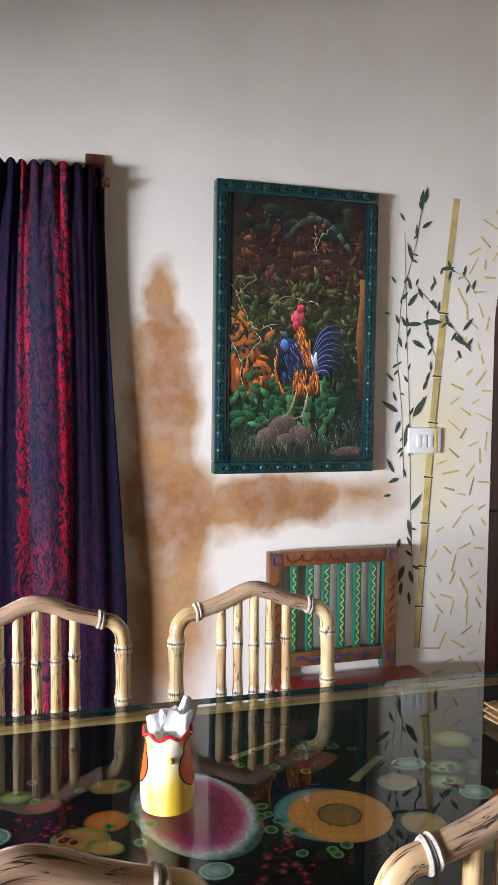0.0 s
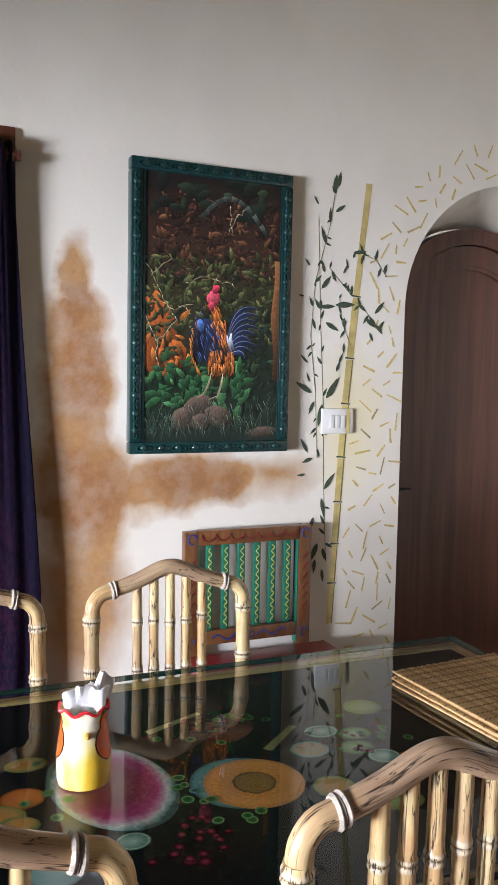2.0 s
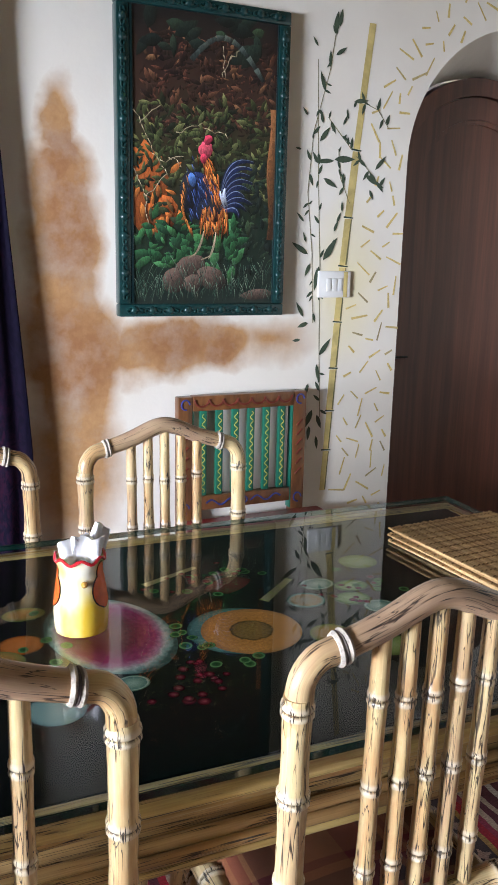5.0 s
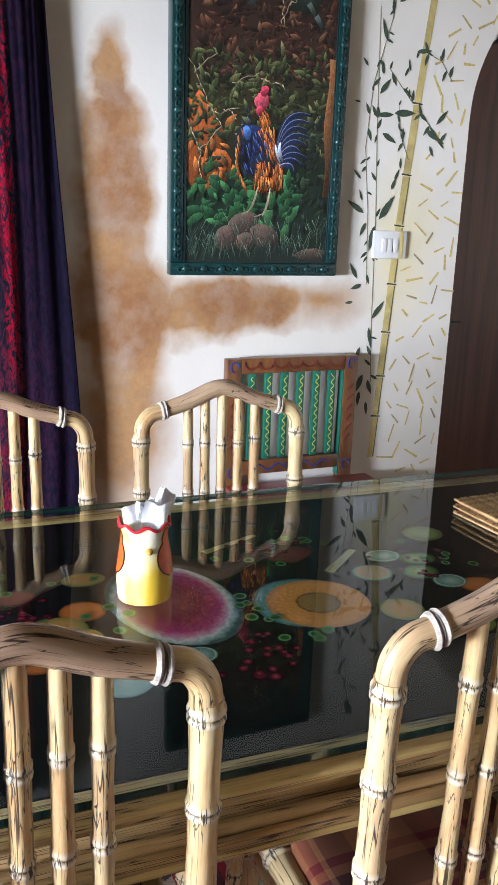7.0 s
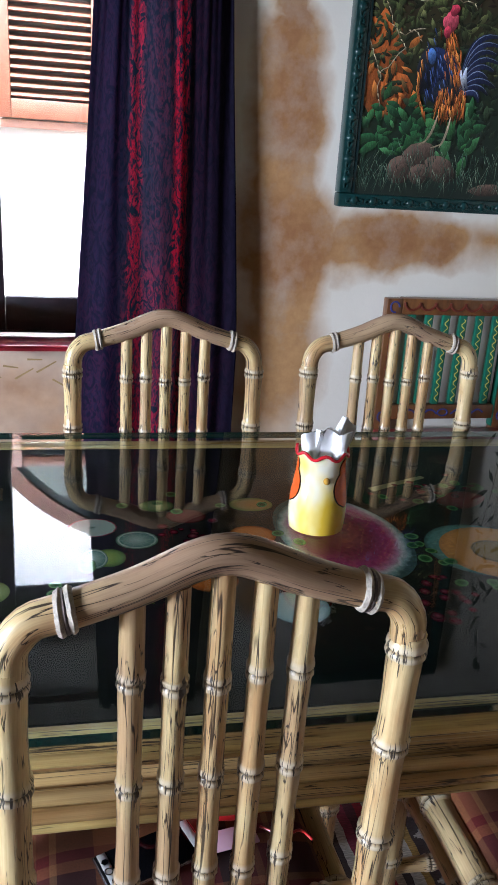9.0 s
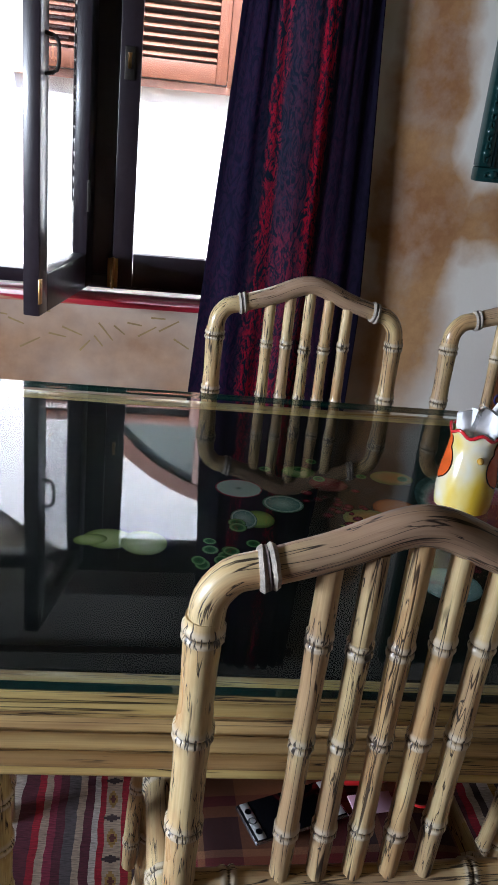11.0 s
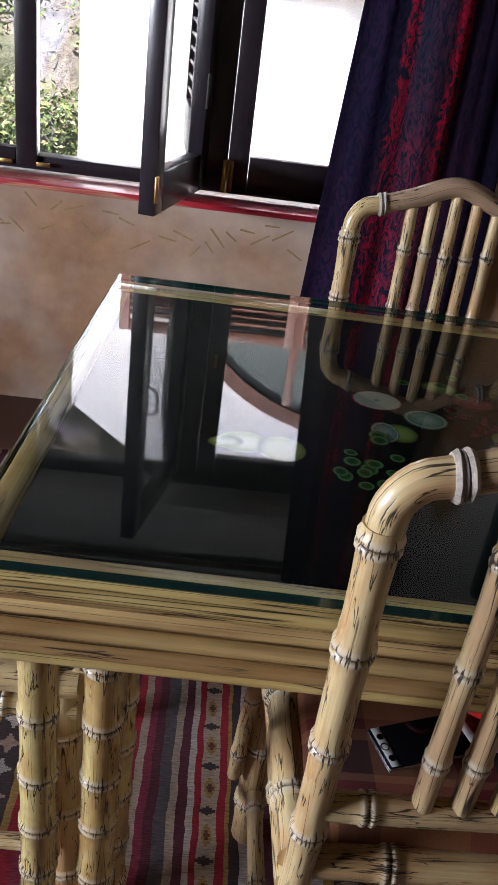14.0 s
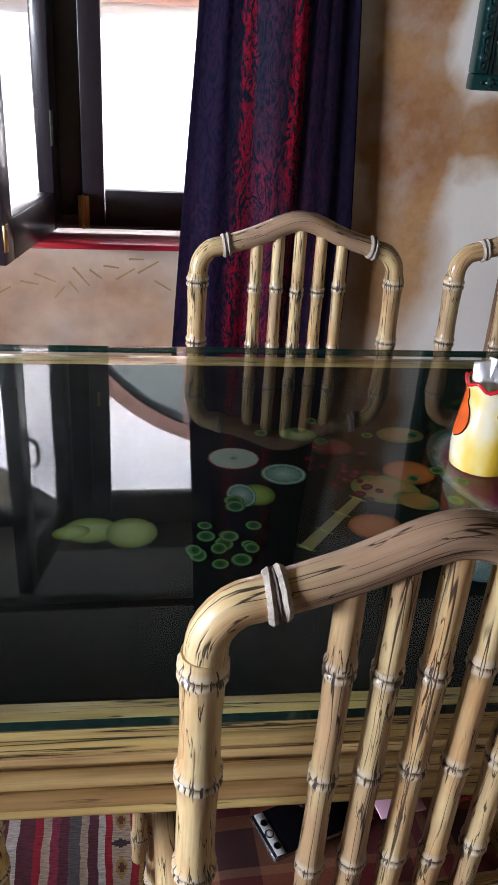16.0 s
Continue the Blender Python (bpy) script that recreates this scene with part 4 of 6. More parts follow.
def table():
    tb = thing("dining_table", "long bamboo-edged dining table with a black painted top under glass", "dining table", TABLE)
    e = 0.004
    g = box(0, TL, 0, TW, 0.7395, 0.752, 0.0025)
    bmesh.ops.delete(g, geom=[f for f in g.faces if f.calc_center_median().z < 0.7397], context="FACES")
    for f in g.faces:
        f.material_index = 0 if f.calc_center_median().z > 0.7515 else 1
    glass = part("glass_top", g, [TOPGLASS, GLASSEDGE], tb, "thick clear glass sheet with green edges", False)
    glass.visible_shadow = False
    bw = 0.031
    part("border", box(-e, TL + e, -e, 0.042, 0.716, 0.7345, 0.0075), TABLEWOOD, tb)
    part("border", box(-e, TL + e, TW - 0.042, TW + e, 0.716, 0.7345, 0.006), TABLEWOOD, tb)
    part("border", box(-e, bw, 0.043, TW - 0.043, 0.716, 0.7345, 0.006), TABLEWOOD, tb)
    part("border", box(TL - bw, TL + e, 0.043, TW - 0.043, 0.716, 0.7345, 0.006), TABLEWOOD, tb)
    part("painted_panel", box(bw + 0.0005, TL - bw - 0.0005, 0.0425, TW - 0.0425, 0.716, 0.7335), PANEL, tb, "black lacquered panel painted with fruit", False)
    for y0, y1 in ((0.024, 0.042), (TW - 0.042, TW - 0.024)):
        part("apron", box(0.020, TL - 0.020, y0, y1, 0.650, 0.7130, 0.004), APRONWOOD, tb)
    for x0, x1 in ((0.024, 0.042), (TL - 0.042, TL - 0.024)):
        part("apron", box(x0, x1, 0.043, TW - 0.043, 0.650, 0.7130, 0.004), APRONWOOD, tb)
    def bead(out, z, r, material, name):
        """One rounded moulding, mitred round all four sides; out: how far its middle stands past the glass edge."""
        a, b0, c, d = -out, TL + out, -out, TW + out
        for p, q in (((a - r, c), (b0 + r, c)), ((a - r, d), (b0 + r, d)), ((a, c + r), (a, d - r)), ((b0, c + r), (b0, d - r))):
            n = 14
            line = [(p[0] + (q[0] - p[0]) * k / n, p[1] + (q[1] - p[1]) * k / n, z) for k in range(n + 1)]
            part(name, tube(line, r, (), 12, wob=0.10, seed=z * 100), material, tb)
    bead(0.001, 0.7255, 0.0070, TABLEWOOD, "top_moulding")
    bead(-0.004, 0.7155, 0.0070, TABLEWOOD, "top_moulding")
    bead(-0.012, 0.6690, 0.0085, APRONWOOD, "lower_moulding")
    bead(-0.001, 0.6570, 0.0080, APRONWOOD, "lower_moulding")
    bead(0.001, 0.6450, 0.0058, TABLEWOOD, "lower_moulding")
    part("under_frame", box(0.006, TL - 0.006, 0.006, 0.0238, 0.642, 0.668, 0.002), APRONWOOD, tb)
    part("under_frame", box(0.006, TL - 0.006, TW - 0.0238, TW - 0.006, 0.642, 0.668, 0.002), APRONWOOD, tb)
    rnd = random.Random(4)
    for cx, sx in ((0.066, 1), (TL - 0.066, -1)):
        for cy, sy in ((0.052, 1), (TW - 0.052, -1)):
            for dx, dy in ((0, 0), (0.069, 0.002), (0.080, 0.040)):
                x, y = cx + sx * dx, cy + sy * dy
                js = [0.09 + 0.085 * k + rnd.uniform(-0.012, 0.012) for k in range(7)]
                part("leg", tube([(x, y, 0.006), (x, y, 0.3), (x, y, 0.655)], 0.0205, js, 16, flare=0.14, wob=0.05, seed=x + y), LEGWOOD, tb)
    return tb


table()


# ---- bamboo chairs ----
def bamboo_chair(label, m):
    """Origin on the floor under the middle of the back; the seat lies towards +y."""
    ch = thing("bamboo_chair", label, "chair", m, "bamboo chairs round the table")
    hw, lean = 0.178, 0.03

    def back(x, z):
        return (x, (0.92 - z) * lean if z < 0.92 else 0.0, z)
    rnd = random.Random(11)
    rail = smooth_path([back(-hw + 0.001, 0.868), back(-hw + 0.004, 0.893), back(-hw + 0.020, 0.914), back(-0.132, 0.922), back(-0.075, 0.940), back(-0.026, 0.961), back(0.0, 0.966), back(0.026, 0.961), back(0.075, 0.940), back(0.132, 0.922), back(hw - 0.020, 0.914), back(hw - 0.004, 0.893), back(hw - 0.001, 0.868)], 0.008)
    part("top_rail", tube(rail, lambda s: 0.0163 + 0.0018 * math.exp(-((s - 0.235) / 0.1) ** 2), (), 16, wob=0.07, seed=3, tone=lambda f: max(0.0, min(1.0, (0.5 - abs(f - 0.5) - 0.13) * 7.0))), CREAM, ch, "brown bamboo top rail with pale bent ends")
    for s in (-1, 1):
        post = [back(s * hw, z) for z in (0.004, 0.2, 0.45, 0.62, 0.78, 0.8745)]
        part("post", tube(post, 0.0160, (0.13, 0.26, 0.388, 0.508, 0.628, 0.745, 0.855), 16, wob=0.05, seed=s), CREAM, ch)
        b = None
        for k in (-0.0042, 0.0040):
            x = s * (0.130 + k)
            b = ring_at(back(x, 0.9225 - k * 0.35 * 1.0), (s * 1.0, 0.06 * k / 0.005, -0.14), 0.0166, 0.0041, b, 30)
        for v in b.verts:
            v.co += Vector((0.0007 * noise.noise(v.co * 260), 0.0007 * noise.noise(v.co * 260 + Vector((9, 0, 0))), 0.0007 * noise.noise(v.co * 260 + Vector((0, 9, 0)))))
        part("cord_lashing", b, CORD, ch, "pale cord whipping round the rail")
        part("cord_lashing", ring_at(back(s * 0.130, 0.9225), (s * 1.0, 0, -0.14), 0.0172, 0.0026, None, 24), DARKCORD, ch, "dark cord between the pale turns")
        side = [(s * (hw + 0.002), 0.02, 0.452), (s * (hw + 0.004), 0.20, 0.452), (s * (hw + 0.004), 0.385, 0.450)]
        part("seat_rail", tube(side, 0.021, (0.07, 0.21, 0.33), 12), CREAM, ch)
        part("seat_rail", tube([(x, y, z - 0.041) for x, y, z in side], 0.0185, (0.11, 0.27), 12), CREAM, ch)
        leg = [(s * hw, 0.375, 0.004), (s * hw, 0.37, 0.2), (s * hw, 0.365, 0.44)]
        part("front_leg", tube(leg, 0.023, (0.09, 0.22, 0.36), 12), CREAM, ch)
        part("brace", tube([(s * (hw + 0.035), 0.36, 0.16), (s * (hw + 0.032), 0.345, 0.30), (s * (hw + 0.02), 0.34, 0.43)], 0.011, (0.06, 0.18), 10), CREAM, ch)
        part("stretcher", tube([(s * hw, 0.03, 0.13), (s * hw, 0.365, 0.13)], 0.012, (0.05, 0.17, 0.29), 10), CREAM, ch)
    for k, x in enumerate((-0.076, -0.038, 0.0, 0.038, 0.076)):
        top = 0.966 - 0.345 * abs(x) - 0.012
        sp = [back(x, z) for z in (0.545, 0.70, 0.85, top)]
        j = [0.075 + 0.113 * i + rnd.uniform(-0.006, 0.006) for i in range(4)]
        part("spindle", tube(sp, 0.0108, [q for q in j if q < top - 0.575], 12, wob=0.05, seed=k + 5), CREAM, ch)
    low = [back(-hw, 0.545), back(0, 0.545), back(hw, 0.545)]
    part("lower_rail", tube(low, 0.0145, (0.05, 0.307), 12), CREAM, ch)
    part("seat_rail", tube([(-hw, 0.02, 0.452), (hw, 0.02, 0.452)], 0.018, (0.09, 0.27), 12), CREAM, ch)
    part("seat_rail", tube([(-hw - 0.01, 0.385, 0.452), (hw + 0.01, 0.385, 0.452)], 0.021, (0.08, 0.29), 12), CREAM, ch)
    part("stretcher", tube([(-hw, 0.37, 0.19), (hw, 0.37, 0.19)], 0.012, (0.08, 0.27), 10), CREAM, ch)
    part("seat_board", box(-hw + 0.004, hw - 0.004, 0.03, 0.37, 0.445, 0.455, 0.002), CREAM, ch)
    return ch


def cushion(m, label):
    b = bmesh.new()
    n = 22
    rows = []
    for j in range(n + 1):
        row = []
        for i in range(n + 1):
            u, v = i / n * 2 - 1, j / n * 2 - 1
            k = max(0.0, (1 - u ** 6) * (1 - v ** 6)) ** 0.4
            row.append((0.178 * u, 0.195 + 0.172 * v, k, noise.noise(Vector((u * 2.2, v * 2.2, 1.7)))))
        rows.append(row)
    up = [[b.verts.new((x, y, 0.462 + 0.028 * k + 0.004 * q)) for x, y, k, q in r] for r in rows]
    dn = [[b.verts.new((x, y, 0.462 - 0.005 * k)) for x, y, k, q in r] for r in rows]
    for j in range(n):
        for i in range(n):
            b.faces.new((up[j][i], up[j][i + 1], up[j + 1][i + 1], up[j + 1][i]))
            b.faces.new((dn[j][i], dn[j + 1][i], dn[j + 1][i + 1], dn[j][i + 1]))
    bmesh.ops.remove_doubles(b, verts=b.verts[:], dist=0.0004)
    return solid("seat_cushion", b, PLAIDM, label, "cushion", "plaid seat cushions", m=m)


PLACES = [("C", pose(0.040, 0.876, 0, 0, 0, 1)), ("D", pose(0.5825, 0.846, 0, 0, 0, -1.5)), ("A", pose(0.116, 1.832, 0, 0, 0, 180)), ("B", pose(0.5875, 1.832, 0, 0, 0, 179)), ("E", pose(-0.785, 1.290, 0, 0, 0, -90))]
first = bamboo_chair("pale bamboo dining chair with a peaked back and five spindles", PLACES[0][1])
for key, m in PLACES[1:]:
    copy_thing(first, m)
soft = cushion(PLACES[0][1], "flat orange and red plaid cushion on a bamboo chair")
for key, m in PLACES[1:]:
    copy_thing(soft, m)

# ---- folded outside shutter by the open leaf ----
sh = thing("window_shutter", "dark louvred shutter folded back outside the open window", "shutter", pose(-0.415, 2.99, 0, 0, 0, 6.5))
for y0 in (0.0, 0.35):
    part("stile", box(-0.014, 0.014, y0, y0 + 0.035, 0.76, 1.80, 0.003), DARKWOOD, sh)
for z0, z1 in ((0.76, 0.90), (1.74, 1.80)):
    part("rail", box(-0.014, 0.014, 0.036, 0.349, z0, z1, 0.003), DARKWOOD, sh)
for i in range(20):
    b = box(-0.016, 0.016, 0.036, 0.349, -0.004, 0.004, 0.001)
    bmesh.ops.rotate(b, verts=b.verts[:], cent=(0, 0, 0), matrix=Matrix.Rotation(radians(48), 3, "Y"))
    bmesh.ops.translate(b, verts=b.verts[:], vec=(0, 0, 0.925 + i * 0.0415))
    part("slat", b, DARKWOOD, sh)

# ---- rug ----
rg = bmesh.new()
bmesh.ops.create_grid(rg, x_segments=90, y_segments=70, size=0.5)
for v in rg.verts:
    x, y = v.co.x * 4.2 + 0.55, v.co.y * 3.35 + 0.735
    v.co = Vector((x, y, 0.007 + 0.003 * noise.noise(Vector((x * 3, y * 3, 0)))))
rug = solid("striped_rug", rg, RUGM, "flat-woven kilim rug in red, cream, plum and tan stripes", "rug")
rug.modifiers.new("thickness", "SOLIDIFY").thickness = 0.005

# ---- painted table top ----
INTO_TABLE = TABLE.inverted()
PAINT = 0.7337
dining = bpy.data.objects["dining_table"]
layer = [0]


def on_panel(outline):
    return [tuple((INTO_TABLE @ Vector((x, y + 0.008, 0)))[:2]) for x, y in outline]


def painted(name, outline, material, label=""):
    layer[0] += 1
    b = flat_shape(on_panel(outline), PAINT + 0.000012 * layer[0], 0.00025, axis="z")
    return part(name, b, material, dining, label, False)


MELON = disc_material("melon_paint", [(0.0, (0.30, 0.08, 0.07)), (0.40, (0.26, 0.03, 0.06)), (0.70, (0.40, 0.04, 0.16)), (0.80, (0.52, 0.22, 0.36)), (0.87, (0.55, 0.52, 0.55)), (0.93, (0.24, 0.36, 0.36)), (0.99, (0.05, 0.10, 0.10))])
CANTA = disc_material("cantaloupe_paint", [(0.0, (0.30, 0.17, 0.04)), (0.36, (0.27, 0.15, 0.04)), (0.41, (0.12, 0.07, 0.02)), (0.45, (0.60, 0.25, 0.05)), (0.85, (0.68, 0.29, 0.07)), (0.98, (0.50, 0.22, 0.07))])
RIND = disc_material("netted_rind_paint", [(0.0, (0.10, 0.22, 0.20)), (0.9, (0.12, 0.27, 0.25)), (1.0, (0.05, 0.12, 0.11))], 30)
LIME = disc_material("lime_slice_paint", [(0.0, (0.40, 0.52, 0.45)), (0.80, (0.10, 0.22, 0.19)), (0.86, (0.42, 0.52, 0.46)), (0.95, (0.09, 0.18, 0.12))], 5)
LIMEBODY = disc_material("lime_paint", [(0.0, (0.34, 0.44, 0.10)), (0.6, (0.22, 0.34, 0.07)), (1.0, (0.06, 0.12, 0.03))])
APPLE = disc_material("apple_slice_paint", [(0.0, (0.10, 0.16, 0.13)), (0.18, (0.38, 0.46, 0.42)), (0.90, (0.44, 0.50, 0.46)), (0.96, (0.32, 0.06, 0.08)), (1.0, (0.20, 0.03, 0.04))])
PEAR = disc_material("pear_paint", [(0.0, (0.44, 0.50, 0.20)), (0.6, (0.32, 0.40, 0.12)), (1.0, (0.13, 0.18, 0.04))])
GREEN = disc_material("green_fruit_paint", [(0.0, (0.34, 0.46, 0.20)), (0.7, (0.16, 0.27, 0.09)), (1.0, (0.04, 0.09, 0.03))])
PEA = disc_material("pea_paint", [(0.0, (0.02, 0.06, 0.02)), (0.55, (0.03, 0.12, 0.035)), (0.82, (0.13, 0.30, 0.10)), (1.0, (0.03, 0.08, 0.03))])
ORANGE = disc_material("orange_paint", [(0.0, (0.58, 0.19, 0.05)), (0.75, (0.50, 0.15, 0.03)), (1.0, (0.20, 0.05, 0.01))])
MANGO = disc_material("mango_paint", [(0.0, (0.50, 0.22, 0.06)), (0.6, (0.42, 0.24, 0.07)), (1.0, (0.14, 0.18, 0.05))])
PALE = disc_material("pale_bowl_paint", [(0.0, (0.34, 0.46, 0.47)), (0.85, (0.24, 0.38, 0.40)), (1.0, (0.12, 0.22, 0.24))])
SLICE = disc_material("seed_slice_paint", [(0.0, (0.32, 0.27, 0.18)), (0.7, (0.38, 0.22, 0.10)), (0.9, (0.14, 0.26, 0.22)), (1.0, (0.05, 0.10, 0.08))], 6)
BERRY = disc_material("berry_paint", [(0.0, (0.26, 0.03, 0.06)), (0.5, (0.12, 0.01, 0.025)), (1.0, (0.02, 0.004, 0.007))])
DULLRED = disc_material("dull_red_paint", [(0.0, (0.26, 0.04, 0.05)), (0.8, (0.16, 0.03, 0.035)), (1.0, (0.04, 0.01, 0.01))])
CANE = simple("cane_paint", (0.22, 0.19, 0.06), 0.3, 0, 0.4, 60, 0)

painted("painted_melon", oval(0.330, 1.345, 0.097, 0.146, 10, 40), MELON)
painted("painted_rind", oval(0.530, 1.278, 0.086, 0.084, 0, 40), RIND)
painted("painted_cantaloupe", oval(0.548, 1.268, 0.084, 0.082, 0, 40), CANTA)
painted("painted_apple", oval(-0.044, 1.403, 0.036, 0.031), APPLE)
painted("painted_lime_slice", oval(0.018, 1.357, 0.031, 0.028), LIME)
painted("painted_lime", oval(-0.026, 1.306, 0.024, 0.026), LIMEBODY)
painted("painted_lime_slice", oval(-0.046, 1.305, 0.019, 0.029), LIME)
painted("painted_pear", oval(-0.232, 1.236, 0.032, 0.026), PEAR)
painted("painted_pear", oval(-0.254, 1.232, 0.022, 0.014, 14), PEAR)
painted("painted_pear", oval(-0.185, 1.228, 0.030, 0.031), PEAR)
painted("painted_orange", oval(0.191, 1.355, 0.036, 0.033), ORANGE)
painted("painted_mango", oval(0.146, 1.312, 0.046, 0.036, -20), MANGO)
painted("painted_mango", oval(0.178, 1.282, 0.030, 0.020, -30), MANGO)
painted("painted_orange", oval(0.108, 1.226, 0.034, 0.028), ORANGE)
painted("painted_green_fruit", oval(0.060, 1.473, 0.028, 0.022), GREEN)
painted("painted_red_fruit", oval(0.101, 1.431, 0.032, 0.026), DULLRED)
painted("painted_orange", oval(0.214, 1.466, 0.036, 0.026), MANGO)
painted("painted_cane", stroke(0.012, 1.184, 0.104, 1.292, 0.017), CANE)
painted("painted_cane", stroke(0.618, 1.366, 0.706, 1.440, 0.018), CANE)
painted("painted_cane", stroke(0.44, 1.51, 0.56, 1.56, 0.016), CANE)
for ax, ay, bx, by in ((0.012, 1.184, 0.104, 1.292), (0.618, 1.366, 0.706, 1.440)):
    for f in (0.02, 0.33, 0.66, 0.98):
        cx, cy = ax + (bx - ax) * f, ay + (by - ay) * f
        dx, dy = (by - ay) * 0.085, -(bx - ax) * 0.085
        painted("painted_cane_joint", stroke(cx - dx, cy - dy, cx + dx, cy + dy, 0.004), PEAR)
painted("painted_green_fruit", oval(0.878, 1.469, 0.040, 0.036), PEAR)
painted("painted_green_fruit", oval(0.772, 1.317, 0.034, 0.028), GREEN)
painted("painted_green_fruit", oval(0.800, 1.368, 0.034, 0.026), GREEN)
painted("painted_lime_slice", oval(0.744, 1.398, 0.034, 0.026), LIME)
painted("painted_seed_slice", oval(0.689, 1.340, 0.036, 0.032), SLICE)
painted("painted_peach", oval(0.664, 1.206, 0.036, 0.036), MANGO)
painted("painted_peach", oval(0.740, 1.132, 0.040, 0.032), PEAR)
painted("painted_orange", oval(0.84, 1.24, 0.036, 0.030), ORANGE)
painted("painted_lime_slice", oval(0.80, 1.27, 0.030, 0.026), LIME)
painted("painted_pale_bowl", oval(0.205, 1.148, 0.040, 0.040), PALE)
painted("painted_lime_slice", oval(0.318, 1.177, 0.026, 0.022), LIME)
painted("painted_red_fruit", oval(0.585, 1.455, 0.060, 0.030, 30), DULLRED)
rp = random.Random(21)


def scatter(name, material, cx, cy, sx, sy, n, r0, r1):
    for _ in range(n):
        r = rp.uniform(r0, r1)
        painted(name, oval(cx + rp.gauss(0, sx), cy + rp.gauss(0, sy), r, r * rp.uniform(0.75, 1.0), rp.uniform(0, 180), 12), material)


scatter("painted_pea", PEA, -0.075, 1.205, 0.026, 0.034, 15, 0.010, 0.014)
scatter("painted_pea", PEA, 0.444, 1.292, 0.009, 0.032, 7, 0.009, 0.013)
scatter("painted_pea", PEA, 0.485, 1.185, 0.022, 0.010, 4, 0.009, 0.012)
scatter("painted_pea", PEA, 0.565, 1.500, 0.050, 0.030, 12, 0.009, 0.013)
scatter("painted_pea", PEA, 0.86, 1.36, 0.035, 0.030, 7, 0.009, 0.012)
scatter("painted_pea", PEA, 0.085, 1.475, 0.05, 0.018, 6, 0.008, 0.012)
scatter("painted_pea", PEA, 0.235, 1.295, 0.025, 0.025, 4, 0.009, 0.012)
scatter("painted_berry", BERRY, 0.108, 1.350, 0.026, 0.030, 24, 0.005, 0.010)
scatter("painted_berry", BERRY, 0.420, 1.165, 0.030, 0.030, 16, 0.006, 0.010)
scatter("painted_berry", BERRY, 0.56, 1.49, 0.050, 0.035, 16, 0.006, 0.010)
scatter("painted_berry", BERRY, 0.80, 1.34, 0.06, 0.04, 12, 0.005, 0.009)
scatter("painted_berry", BERRY, 0.365, 1.105, 0.020, 0.010, 4, 0.008, 0.011)

# ---- napkin jar ----
jar = thing("napkin_jar", "glazed yellow and white ceramic jar with red petals holding paper napkins", "jar", pose(0.285, 1.352, 0.752, 0, 0, -10))
prof = [(0.034, 0.0), (0.041, 0.002), (0.0425, 0.010), (0.0435, 0.030), (0.0425, 0.050), (0.0395, 0.070), (0.0365, 0.090), (0.0350, 0.105), (0.0362, 0.115), (0.0385, 0.122), (0.0355, 0.1225), (0.0335, 0.112), (0.0325, 0.095)]
jb = lathe(prof, seg=36)
for v in jb.verts:
    if v.co.z > 0.108:
        v.co.z += 0.004 * math.sin(7 * math.atan2(v.co.y, v.co.x))
part("body", jb, CERAMIC, jar)


def jar_radius(z):
    for (ra, za), (rb, zb) in zip(prof, prof[1:10]):
        if za <= z <= zb:
            return ra + (rb - ra) * (z - za) / (zb - za)
    return 0.036


def wrap(outline, lift):
    """An outline of (angle in degrees, height) laid on the jar's side."""
    b = bmesh.new()
    n = 10
    cu, cv = sum(p[0] for p in outline) / len(outline), sum(p[1] for p in outline) / len(outline)
    rows = []
    for k in range(n + 1):
        f = k / n
        rows.append([b.verts.new(((jar_radius(v) + lift) * math.cos(radians(u)), (jar_radius(v) + lift) * math.sin(radians(u)), v)) for u, v in [(cu + (p[0] - cu) * max(f, 0.02), cv + (p[1] - cv) * max(f, 0.02)) for p in outline]])
    for a, c in zip(rows, rows[1:]):
        for i in range(len(outline)):
            j = (i + 1) % len(outline)
            b.faces.new((a[i], a[j], c[j], c[i]))
    b.faces.new(rows[0])
    bmesh.ops.recalc_face_normals(b, faces=b.faces[:])
    return b


for u in (-34, -176):
    for v, rv, du in ((0.098, 0.020, 16), (0.066, 0.022, 20), (0.072, 0.026, 34)):
        part("petal", wrap(oval(u, v, du * 0.9 + 3, rv + 0.0016, 0, 20), 0.0005), BLACKLINE, jar)
        part("petal", wrap(oval(u, v, du * 0.9, rv, 0, 20), 0.0010), ORANGEGLAZE, jar, "orange-red glazed petal")
rim = [(0.0378 * math.cos(a), 0.0378 * math.sin(a), 0.1215 + 0.004 * math.sin(7 * a)) for a in [2 * math.pi * k / 48 for k in range(49)]]
part("rim", tube(rim, 0.0026, (), 8, False), REDGLAZE, jar, "wavy red glazed rim")
nub = lathe([(0.0001, 0.0), (0.0052, 0.001), (0.0050, 0.004), (0.003, 0.008), (0.0002, 0.0095)], seg=14)
bmesh.ops.rotate(nub, verts=nub.verts[:], cent=(0, 0, 0), matrix=Matrix.Rotation(radians(90), 3, "X"))
bmesh.ops.translate(nub, verts=nub.verts[:], vec=(0.004, -0.0365, 0.088))
part("knob", nub, simple("brown_yellow_glaze", (0.55, 0.30, 0.04), 0.2, 0, 0.2, 60, 0, 0.6), jar)
rn = random.Random(5)
